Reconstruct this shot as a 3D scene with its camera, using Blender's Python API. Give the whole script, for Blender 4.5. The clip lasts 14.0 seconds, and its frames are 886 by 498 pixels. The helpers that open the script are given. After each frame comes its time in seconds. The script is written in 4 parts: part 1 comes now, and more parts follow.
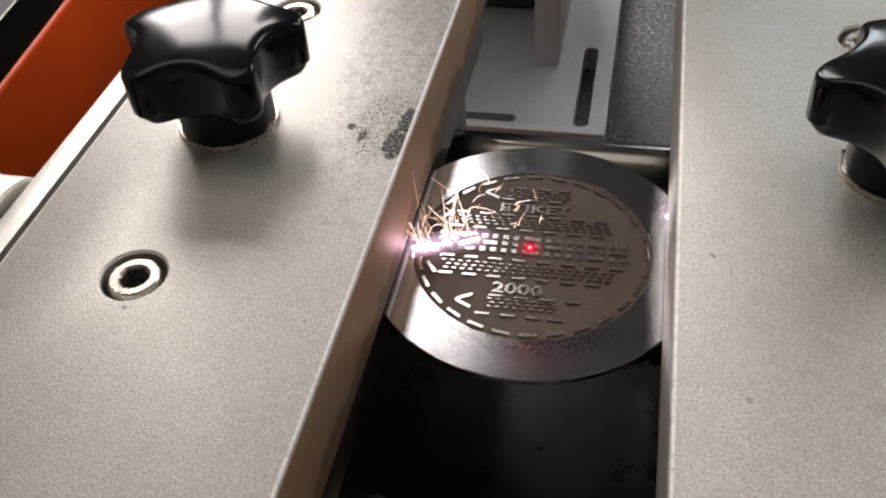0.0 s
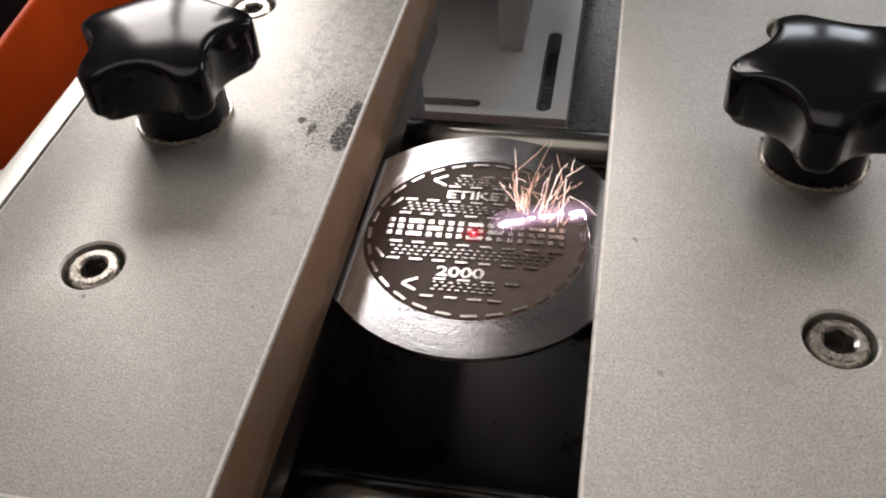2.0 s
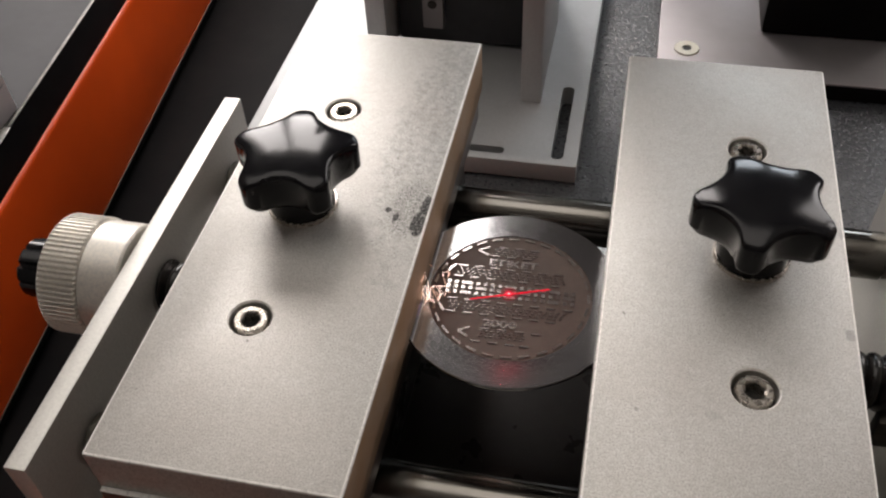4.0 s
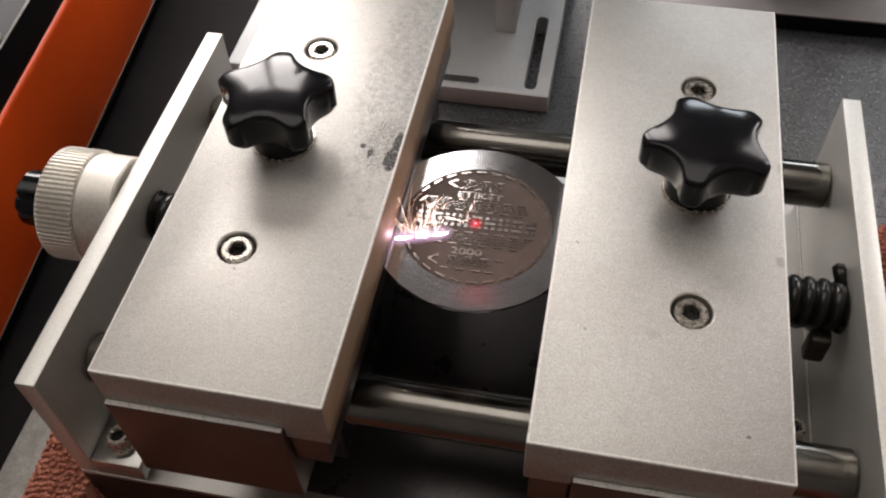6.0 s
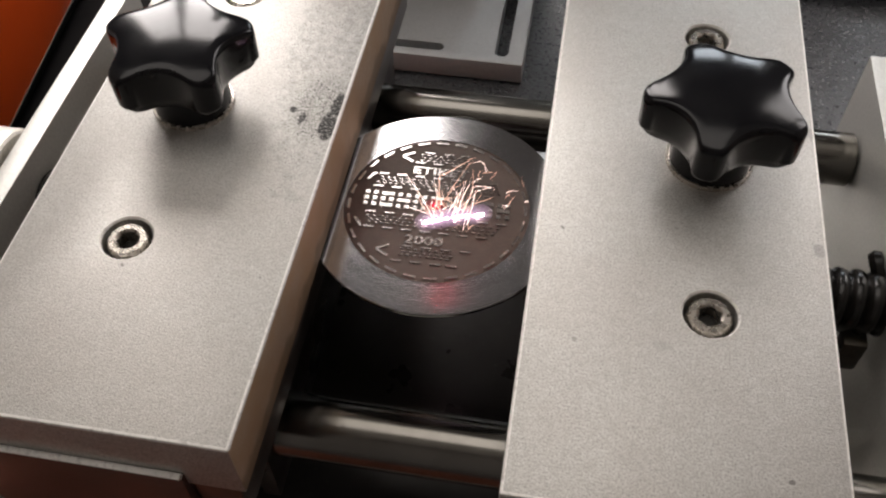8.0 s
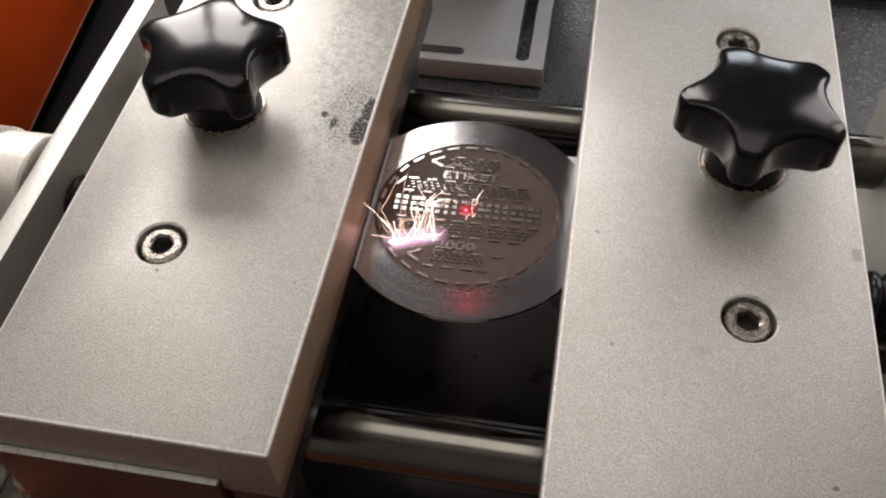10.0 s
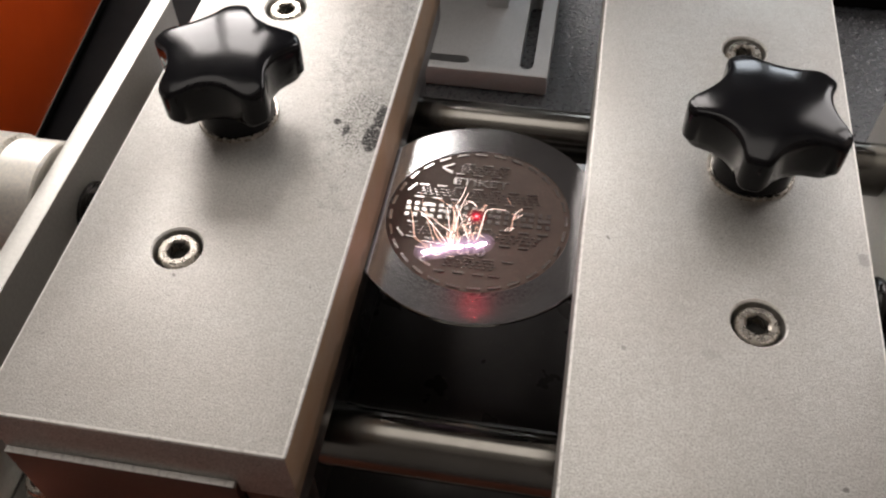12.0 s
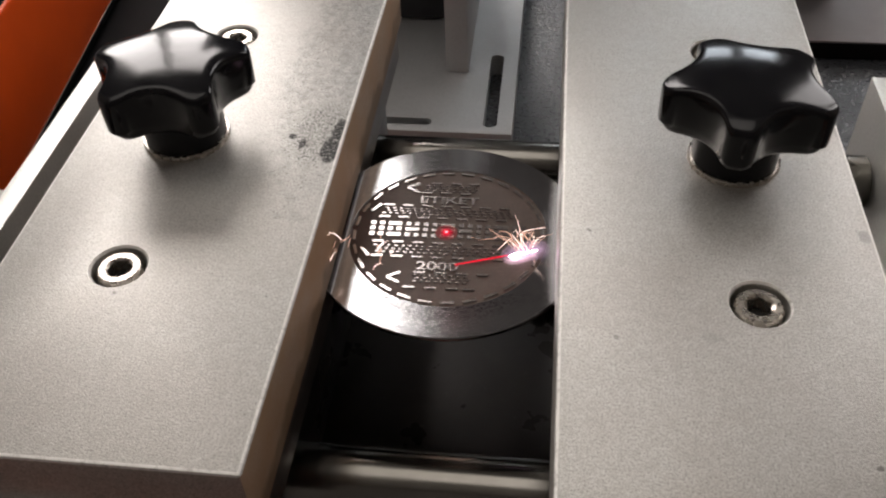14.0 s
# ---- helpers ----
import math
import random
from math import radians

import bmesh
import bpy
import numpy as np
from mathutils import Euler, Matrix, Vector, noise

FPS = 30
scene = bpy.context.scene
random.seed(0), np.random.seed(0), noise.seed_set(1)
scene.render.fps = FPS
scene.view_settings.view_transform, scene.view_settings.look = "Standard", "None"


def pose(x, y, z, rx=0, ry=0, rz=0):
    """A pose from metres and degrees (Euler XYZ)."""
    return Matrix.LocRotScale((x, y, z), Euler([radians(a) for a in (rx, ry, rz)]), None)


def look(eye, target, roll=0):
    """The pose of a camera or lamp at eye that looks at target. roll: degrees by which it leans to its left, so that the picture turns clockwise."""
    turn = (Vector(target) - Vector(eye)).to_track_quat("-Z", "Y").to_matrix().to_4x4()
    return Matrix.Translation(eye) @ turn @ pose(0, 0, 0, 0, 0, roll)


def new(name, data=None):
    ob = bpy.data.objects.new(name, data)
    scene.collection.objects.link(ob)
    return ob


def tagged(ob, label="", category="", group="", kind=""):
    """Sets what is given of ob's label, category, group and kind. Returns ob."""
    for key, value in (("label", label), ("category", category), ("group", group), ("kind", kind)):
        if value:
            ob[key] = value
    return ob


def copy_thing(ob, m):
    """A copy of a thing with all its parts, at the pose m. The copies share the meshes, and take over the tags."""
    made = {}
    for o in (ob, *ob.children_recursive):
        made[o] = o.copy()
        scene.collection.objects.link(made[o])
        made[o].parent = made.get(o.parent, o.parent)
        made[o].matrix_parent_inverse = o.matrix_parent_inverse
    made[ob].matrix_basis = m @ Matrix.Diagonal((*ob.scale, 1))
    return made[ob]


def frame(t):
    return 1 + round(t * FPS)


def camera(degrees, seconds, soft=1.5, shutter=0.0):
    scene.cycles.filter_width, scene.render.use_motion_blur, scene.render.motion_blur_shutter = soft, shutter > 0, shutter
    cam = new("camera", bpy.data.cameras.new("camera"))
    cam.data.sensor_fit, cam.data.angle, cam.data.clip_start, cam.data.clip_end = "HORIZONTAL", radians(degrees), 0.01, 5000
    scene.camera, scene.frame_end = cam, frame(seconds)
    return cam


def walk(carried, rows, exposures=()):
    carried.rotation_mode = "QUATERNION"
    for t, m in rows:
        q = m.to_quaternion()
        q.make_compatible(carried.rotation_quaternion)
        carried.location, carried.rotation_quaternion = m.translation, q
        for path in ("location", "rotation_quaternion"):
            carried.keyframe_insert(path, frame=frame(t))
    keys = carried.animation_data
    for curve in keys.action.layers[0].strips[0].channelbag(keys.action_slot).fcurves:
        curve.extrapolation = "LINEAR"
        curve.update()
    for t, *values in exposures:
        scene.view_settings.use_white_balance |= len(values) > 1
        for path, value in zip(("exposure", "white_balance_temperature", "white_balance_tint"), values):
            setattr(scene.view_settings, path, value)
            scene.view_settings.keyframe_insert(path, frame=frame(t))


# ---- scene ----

# ================= camera and its walk =================
cam = camera(52.0, 14.0, soft=2.2)
PATH = [
    (0, (0.0158, -0.1404, 0.2486), (-0.0026, -0.0707, 0.1792), -4.70),
    (0.2, (0.0226, -0.1429, 0.2592), (0.0044, -0.0735, 0.1896), -4.80),
    (0.5, (0.0281, -0.1466, 0.2541), (0.0114, -0.0770, 0.1842), -4.70),
    (1, (0.0292, -0.1499, 0.2580), (0.0132, -0.0811, 0.1872), -4.90),
    (1.5, (0.0238, -0.1501, 0.2576), (0.0072, -0.0817, 0.1865), -4.70),
    (2, (0.0258, -0.1450, 0.2561), (0.0090, -0.0766, 0.1851), -4.80),
    (2.5, (0.0229, -0.1449, 0.2555), (0.0061, -0.0767, 0.1843), -4.90),
    (3, (0.0217, -0.1436, 0.2570), (0.0052, -0.0753, 0.1859), -4.60),
    (3.2, (0.0209, -0.1460, 0.2645), (0.0045, -0.0776, 0.1935), -4.20),
    (5.3, (0.0364, -0.2382, 0.4001), (0.0196, -0.1769, 0.3229), -3.50),
    (5.5, (0.0381, -0.2303, 0.3908), (0.0214, -0.1696, 0.3131), -3.80),
    (6, (0.0312, -0.1931, 0.3445), (0.0171, -0.1327, 0.2661), -2.70),
    (6.2, (0.0299, -0.1778, 0.3328), (0.0172, -0.1178, 0.2538), -1.66),
    (6.5, (0.0283, -0.1663, 0.3120), (0.0169, -0.1058, 0.2330), -1.10),
    (6.7, (0.0280, -0.1594, 0.3048), (0.0173, -0.0998, 0.2253), -0.56),
    (7, (0.0285, -0.1575, 0.3013), (0.0183, -0.0976, 0.2219), -0.50),
    (7.5, (0.0276, -0.1560, 0.3009), (0.0172, -0.0960, 0.2217), -0.70),
    (8, (0.0288, -0.1583, 0.3002), (0.0177, -0.0983, 0.2210), -1.10),
    (8.5, (0.0282, -0.1595, 0.3000), (0.0168, -0.0993, 0.2209), -1.20),
    (11, (0.0203, -0.1585, 0.2997), (0.0080, -0.0982, 0.2210), -2.10),
    (11.5, (0.0201, -0.1606, 0.2997), (0.0078, -0.1000, 0.2211), -2.00),
    (12, (0.0199, -0.1616, 0.3017), (0.0080, -0.1006, 0.2233), -1.60),
    (12.5, (0.0216, -0.1606, 0.3015), (0.0100, -0.0993, 0.2234), -2.00),
    (12.7, (0.0215, -0.1579, 0.3046), (0.0096, -0.0966, 0.2264), -2.74),
    (13, (0.0206, -0.1563, 0.3035), (0.0091, -0.0935, 0.2266), -3.20),
    (13.3, (0.0211, -0.1537, 0.3018), (0.0099, -0.0899, 0.2257), -3.68),
    (13.5, (0.0197, -0.1569, 0.2908), (0.0090, -0.0912, 0.2162), -3.50),
    (13.7, (0.0209, -0.1614, 0.2838), (0.0101, -0.0944, 0.2104), -3.83),
    (14, (0.0208, -0.1691, 0.2719), (0.0108, -0.0981, 0.2022), -2.44),
]
walk(cam, [(t, look(e, a, r)) for t, e, a, r in PATH], exposures=[(0.0, 0.06), (0.4, -0.08), (3.2, -0.04), (5.3, 0.48), (6.0, 0.38), (6.5, 0.27), (8.7, 0.22), (12.5, 0.23), (13.5, 0.19), (14.0, 0.02)])

# ================= plan, in metres =================
TOP = 0.140          # upper face of the two clamping plates
COIN_Z = 0.1185      # upper face of the coin
COIN_X, COIN_Y, COIN_R = -0.0006, -0.0072, 0.0338
TABLE = 0.004
TEXT_TURN = 1.0      # the coin's lettering against the vise
SCAN_TURN = 18.3     # the scan lines against the vise

# ================= world and daylight =================
world = bpy.data.worlds.new("world")
scene.world = world
world.use_nodes = True
wn = world.node_tree.nodes
sky = wn.new("ShaderNodeTexSky")
sky.sky_type = "NISHITA"
sky.sun_disc = False
sky.sun_elevation, sky.sun_rotation = radians(40), radians(200)
world.node_tree.links.new(sky.outputs[0], wn["Background"].inputs[0])
wn["Background"].inputs[1].default_value = 0.1

WIN = dict(x0=-1.02, x1=-0.18, y=1.05, z0=0.34, z1=1.46)


def window_light(name, x0, x1, z0, z1, power, tone=(1.0, 0.925, 0.885)):
    li = bpy.data.lights.new(name, "AREA")
    li.shape, li.size, li.size_y = "RECTANGLE", x1 - x0, z1 - z0
    li.energy, li.color = power, tone
    ob = new(name, li)
    ob.matrix_world = look(((x0 + x1) / 2, WIN["y"] + 0.10, (z0 + z1) / 2), ((x0 + x1) / 2, -1, (z0 + z1) / 2))
    return ob


window_light("window_daylight", WIN["x0"], WIN["x1"], WIN["z0"], WIN["z1"], 34)
WIN2 = (0.66, 1.72)
window_light("window_daylight", WIN2[0], WIN2[1], 0.45, 1.55, 18)
WIN3, LOW = (0.0, 0.48), (0.36, 0.64)
window_light("window_daylight", WIN3[0], WIN3[1], LOW[0], LOW[1], 2.6, (0.90, 0.95, 1.0))

# unseen fill panel added under the ceiling to lift the plates' brightness
PANEL = (-1.82, 0.52, -0.25, 0.98)
cl = bpy.data.lights.new("ceiling_fill_light", "AREA")
cl.shape, cl.size, cl.size_y, cl.energy, cl.color = "RECTANGLE", 2.34, 1.23, 12, (1.0, 0.93, 0.87)
new("ceiling_fill_light", cl).matrix_world = look((-0.65, 0.24, 2.285), (-0.65, 0.2401, 0))

# the red pointer diode in the laser head, above and behind the coin
pd = bpy.data.lights.new("pointer_diode", "SPOT")
pd.energy, pd.color, pd.spot_size, pd.spot_blend, pd.shadow_soft_size = 0.13, (1, 0.02, 0.05), radians(15), 0.3, 0.002
new("pointer_diode", pd).matrix_world = look((-0.012, 0.066, 0.330), (COIN_X, COIN_Y, COIN_Z))


# ================= materials =================
def mat(name, col, rough=0.5, metal=0.0, grain=None, blotch=None, bump=None, rough_var=0.0, spec=0.5, coat=0.0):
    """grain, blotch: (scale per metre, second colour, lowest, highest); bump: (scale, strength, metres)."""
    m = bpy.data.materials.new(name)
    m.use_nodes = True
    nt = m.node_tree
    b = nt.nodes["Principled BSDF"]
    b.inputs["Base Color"].default_value = (*col, 1)
    b.inputs["Roughness"].default_value = rough
    b.inputs["Metallic"].default_value = metal
    b.inputs["Specular IOR Level"].default_value = spec
    b.inputs["Coat Weight"].default_value = coat
    tc = nt.nodes.new("ShaderNodeTexCoord")
    cur = None
    for lay in (blotch, grain):
        if not lay:
            continue
        sc, c2, lo, hi = lay
        n = nt.nodes.new("ShaderNodeTexNoise")
        n.inputs["Scale"].default_value, n.inputs["Detail"].default_value, n.inputs["Roughness"].default_value = sc, 4, 0.7
        nt.links.new(tc.outputs["Object"], n.inputs["Vector"])
        r = nt.nodes.new("ShaderNodeMapRange")
        r.inputs[1].default_value, r.inputs[2].default_value = lo, hi
        nt.links.new(n.outputs["Fac"], r.inputs[0])
        x = nt.nodes.new("ShaderNodeMix")
        x.data_type = "RGBA"
        if cur:
            nt.links.new(cur, x.inputs[6])
        else:
            x.inputs[6].default_value = (*col, 1)
        x.inputs[7].default_value = (*c2, 1)
        nt.links.new(r.outputs[0], x.inputs[0])
        cur = x.outputs[2]
    if cur:
        nt.links.new(cur, b.inputs["Base Color"])
    if rough_var:
        n = nt.nodes.new("ShaderNodeTexNoise")
        n.inputs["Scale"].default_value, n.inputs["Detail"].default_value = (blotch or grain or (60,))[0] * 1.7, 4
        nt.links.new(tc.outputs["Object"], n.inputs["Vector"])
        r = nt.nodes.new("ShaderNodeMapRange")
        r.inputs[1].default_value, r.inputs[2].default_value = 0.3, 0.7
        r.inputs[3].default_value, r.inputs[4].default_value = max(0.02, rough - rough_var), rough + rough_var
        nt.links.new(n.outputs["Fac"], r.inputs[0])
        nt.links.new(r.outputs[0], b.inputs["Roughness"])
    if bump:
        n = nt.nodes.new("ShaderNodeTexNoise")
        n.inputs["Scale"].default_value, n.inputs["Detail"].default_value = bump[0], 2
        nt.links.new(tc.outputs["Object"], n.inputs["Vector"])
        u = nt.nodes.new("ShaderNodeBump")
        u.inputs["Strength"].default_value, u.inputs["Distance"].default_value = bump[1], bump[2]
        nt.links.new(n.outputs["Fac"], u.inputs["Height"])
        nt.links.new(u.outputs[0], b.inputs["Normal"])
    return m


def glow(name, col, strength, cover=1.0):
    """A material that gives off light; with cover below one it is as thin as mist."""
    m = bpy.data.materials.new(name)
    m.use_nodes = True
    nt = m.node_tree
    nt.nodes.clear()
    out = nt.nodes.new("ShaderNodeOutputMaterial")
    e = nt.nodes.new("ShaderNodeEmission")
    e.inputs[0].default_value, e.inputs[1].default_value = (*col, 1), strength
    if cover < 1:
        mx = nt.nodes.new("ShaderNodeMixShader")
        mx.inputs[0].default_value = cover
        nt.links.new(nt.nodes.new("ShaderNodeBsdfTransparent").outputs[0], mx.inputs[1])
        nt.links.new(e.outputs[0], mx.inputs[2])
        e = mx
    nt.links.new(e.outputs[0], out.inputs[0])
    return m


def mix_over(m, mask, col):
    """Lays a colour over a material's base colour where the mask socket is 1."""
    nt = m.node_tree
    b = nt.nodes["Principled BSDF"]
    x = nt.nodes.new("ShaderNodeMix")
    x.data_type = "RGBA"
    inp = b.inputs["Base Color"]
    if inp.links:
        nt.links.new(inp.links[0].from_socket, x.inputs[6])
    else:
        x.inputs[6].default_value = inp.default_value
    x.inputs[7].default_value = (*col, 1)
    nt.links.new(mask, x.inputs[0])
    nt.links.new(x.outputs[2], inp)


def math_node(nt, op, a, b=None, clamp=False):
    n = nt.nodes.new("ShaderNodeMath")
    n.operation, n.use_clamp = op, clamp
    for i, v in enumerate((a, b)):
        if v is None:
            continue
        if isinstance(v, (int, float)):
            n.inputs[i].default_value = v
        else:
            nt.links.new(v, n.inputs[i])
    return n.outputs[0]


def noise_socket(nt, vec, scale, detail=3.0, rough=0.5):
    n = nt.nodes.new("ShaderNodeTexNoise")
    n.inputs["Scale"].default_value, n.inputs["Detail"].default_value, n.inputs["Roughness"].default_value = scale, detail, rough
    nt.links.new(vec, n.inputs["Vector"])
    return n.outputs["Fac"]


def ramp(nt, val, lo, hi, a=0.0, b=1.0):
    r = nt.nodes.new("ShaderNodeMapRange")
    r.inputs[1].default_value, r.inputs[2].default_value, r.inputs[3].default_value, r.inputs[4].default_value = lo, hi, a, b
    nt.links.new(val, r.inputs[0])
    return r.outputs[0]


def spot_mask(nt, vec, x, y, rx, ry, wob_scale, wob):
    """A ragged blot round (x, y) on the upper faces."""
    sep = nt.nodes.new("ShaderNodeSeparateXYZ")
    nt.links.new(vec, sep.inputs[0])
    dx = math_node(nt, "DIVIDE", math_node(nt, "SUBTRACT", sep.outputs[0], x), rx)
    dy = math_node(nt, "DIVIDE", math_node(nt, "SUBTRACT", sep.outputs[1], y), ry)
    d = math_node(nt, "SQRT", math_node(nt, "ADD", math_node(nt, "MULTIPLY", dx, dx), math_node(nt, "MULTIPLY", dy, dy)))
    n = noise_socket(nt, vec, wob_scale, 4, 0.7)
    d = math_node(nt, "ADD", d, math_node(nt, "MULTIPLY", math_node(nt, "SUBTRACT", n, 0.5), wob))
    return ramp(nt, d, 1.0, 0.75)


def blasted(name, soot):
    m = mat(name, (0.605, 0.60, 0.568), 0.47, 0.58, grain=(2300, (0.29, 0.275, 0.255), 0.44, 0.68), blotch=(26, (0.555, 0.532, 0.495), 0.4, 0.7),
            bump=(2600, 0.45, 0.00016), rough_var=0.03)
    nt = m.node_tree
    tc = nt.nodes.new("ShaderNodeTexCoord").outputs["Object"]
    mottle = ramp(nt, noise_socket(nt, tc, 560, 6, 0.85), 0.42, 0.60)
    mix_over(m, math_node(nt, "MULTIPLY", mottle, 0.5), (0.40, 0.38, 0.35))
    pits = ramp(nt, noise_socket(nt, tc, 1700, 2, 0.6), 0.64, 0.72)
    mix_over(m, math_node(nt, "MULTIPLY", pits, 0.8), (0.20, 0.19, 0.175))
    marks = ramp(nt, noise_socket(nt, tc, 240, 1), 0.80, 0.815)
    mix_over(m, math_node(nt, "MULTIPLY", marks, 0.7), (0.12, 0.11, 0.10))
    if soot:
        near = spot_mask(nt, tc, -0.032, 0.034, 0.015, 0.064, 260, 1.0)
        specks = ramp(nt, noise_socket(nt, tc, 1900, 3, 0.6), 0.57, 0.63)
        mix_over(m, math_node(nt, "MULTIPLY", near, math_node(nt, "MULTIPLY", specks, 0.8)), (0.07, 0.066, 0.06))
        close = spot_mask(nt, tc, -0.0318, 0.003, 0.0075, 0.0125, 420, 1.6)
        grit = ramp(nt, noise_socket(nt, tc, 1500, 4, 0.75), 0.50, 0.57)
        mix_over(m, math_node(nt, "MULTIPLY", close, math_node(nt, "MULTIPLY", grit, 0.85)), (0.03, 0.028, 0.026))
        # grey smear: soot film plus the upright's shade, put into the colour
        soot_and_shade = ramp(nt, noise_socket(nt, tc, 420, 5, 0.7), 0.44, 0.70, 0.0, 0.65)
        mix_over(m, math_node(nt, "MULTIPLY", near, soot_and_shade), (0.22, 0.21, 0.19))
        smut = ramp(nt, noise_socket(nt, tc, 1500, 4, 0.75), 0.37, 0.49, 0.3, 0.95)
        for x, y, rx, ry, w in ((-0.0284, -0.0035, 0.0026, 0.0056, 1.3), (-0.0276, 0.0040, 0.0018, 0.005, 1.6), (-0.0356, -0.0015, 0.0009, 0.0024, 1.5), (-0.0385, 0.001, 0.0010, 0.0013, 1.8)):
            mix_over(m, math_node(nt, "MULTIPLY", spot_mask(nt, tc, x, y, rx, ry, 520, w), smut), (0.016, 0.015, 0.014))
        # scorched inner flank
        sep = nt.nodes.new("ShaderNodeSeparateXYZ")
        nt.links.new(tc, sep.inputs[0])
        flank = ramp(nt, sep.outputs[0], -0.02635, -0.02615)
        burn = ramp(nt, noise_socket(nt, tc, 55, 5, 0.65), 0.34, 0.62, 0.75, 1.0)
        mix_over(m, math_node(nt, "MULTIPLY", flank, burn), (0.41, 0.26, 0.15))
        # darker, ragged band along the lower half of the flank
        low_band = math_node(nt, "ADD", sep.outputs[2], math_node(nt, "MULTIPLY", math_node(nt, "SUBTRACT", noise_socket(nt, tc, 70, 4, 0.6), 0.5), 0.016))
        mix_over(m, math_node(nt, "MULTIPLY", flank, ramp(nt, low_band, 0.1265, 0.1240, 0.0, 0.6)), (0.13, 0.085, 0.05))
        # the baked-on film is duller than the bare metal
        pb = nt.nodes["Principled BSDF"]
        for key, bare, film in (("Roughness", 0.48, 0.55), ("Metallic", 0.56, 0.45)):
            nt.links.new(ramp(nt, flank, 0.0, 1.0, bare, film), pb.inputs[key])
    if not soot:
        for x, y, rx, ry, k in ((0.0552, -0.0545, 0.0022, 0.0013, 0.25), (0.0885, -0.0243, 0.0013, 0.0022, 0.75), (0.037, -0.0558, 0.0006, 0.0006, 0.8), (0.0893, 0.012, 0.0008, 0.002, 0.5)):
            mix_over(m, math_node(nt, "MULTIPLY", spot_mask(nt, tc, x, y, rx, ry, 600, 1.7), 0.6 * k), (0.16, 0.15, 0.135))
    return m


# pale edges: some wear, plus the window's glint put into the colour
M_EDGE_GLINT = mat("worn_edge_glint", (0.86, 0.84, 0.80), 0.55, 0.25, grain=(700, (0.55, 0.53, 0.50), 0.5, 0.7))
M_PLATE_SOOT = blasted("blasted_aluminium_sooted", True)
M_PLATE = blasted("blasted_aluminium", False)
M_ALU = mat("milled_aluminium", (0.60, 0.59, 0.565), 0.38, 1.0, grain=(1200, (0.5, 0.49, 0.47), 0.4, 0.7), blotch=(30, (0.53, 0.52, 0.49), 0.4, 0.7), bump=(900, 0.2, 0.0001), rough_var=0.06)
M_ALU_MATT = mat("matt_silver", (0.74, 0.705, 0.635), 0.46, 0.6, grain=(900, (0.57, 0.56, 0.53), 0.4, 0.7), bump=(900, 0.25, 0.0001))
M_END = mat("plain_milled_aluminium", (0.70, 0.69, 0.65), 0.50, 0.6, grain=(900, (0.60, 0.59, 0.555), 0.4, 0.7), bump=(900, 0.25, 0.0001))
M_STEEL = mat("ground_steel_rod", (0.23, 0.22, 0.20), 0.20, 1.0, blotch=(45, (0.185, 0.175, 0.157), 0.42, 0.7), rough_var=0.04)
M_SCREW = mat("nickel_screw", (0.62, 0.58, 0.52), 0.28, 1.0, blotch=(300, (0.45, 0.41, 0.36), 0.45, 0.65), rough_var=0.06)
# near-black colour paints the shade inside sockets, bores and holes
M_HOLE = mat("recess_shade", (0.03, 0.028, 0.025), 0.6, 0.3, grain=(700, (0.015, 0.014, 0.012), 0.4, 0.6))
M_KNOB = mat("black_bakelite", (0.005, 0.005, 0.0065), 0.14, 0.0, spec=0.29, blotch=(90, (0.009, 0.009, 0.010), 0.4, 0.7), rough_var=0.04, bump=(160, 0.03, 0.0003))
M_THREAD = mat("oiled_black_thread", (0.009, 0.0085, 0.008), 0.24, 0.2, blotch=(140, (0.018, 0.016, 0.014), 0.4, 0.7))
# silver aluminium darkened and browned: shade and towel reflection put into the colour
M_CARRIAGE = mat("shaded_carriage_aluminium", (0.17, 0.148, 0.138), 0.36, 0.9, grain=(1200, (0.15, 0.125, 0.11), 0.4, 0.7), blotch=(30, (0.16, 0.13, 0.117), 0.4, 0.7))
M_FIXTURE = mat("dull_fixture_aluminium", (0.55, 0.56, 0.565), 0.55, 0.5, grain=(1100, (0.47, 0.48, 0.485), 0.4, 0.7), blotch=(24, (0.48, 0.49, 0.495), 0.4, 0.7), rough_var=0.06)
# black of the pan; also paints the shade under carriages and jaws
M_PAN = mat("black_pan_and_shade", (0.032, 0.028, 0.027), 0.33, 0.2, grain=(420, (0.08, 0.075, 0.068), 0.66, 0.74), blotch=(35, (0.045, 0.04, 0.037), 0.4, 0.7), rough_var=0.1)
# dark brown puts the base front's shade and towel reflection into the colour
M_BASE = mat("shaded_base_metal", (0.060, 0.046, 0.040), 0.42, 0.7, blotch=(40, (0.042, 0.032, 0.028), 0.4, 0.7))
M_BRASS = mat("dull_tarnished_brass", (0.09, 0.078, 0.06), 0.5, 0.6, blotch=(200, (0.05, 0.043, 0.034), 0.4, 0.65))
M_CREAM = mat("pale_zinc", (0.70, 0.66, 0.56), 0.45, 0.4, blotch=(200, (0.62, 0.58, 0.48), 0.4, 0.7))
M_TABLE = mat("black_wrinkle_paint", (0.034, 0.036, 0.040), 0.30, 0.0, spec=1.0, grain=(300, (0.052, 0.054, 0.060), 0.4, 0.7), bump=(620, 0.9, 0.0009), rough_var=0.06)
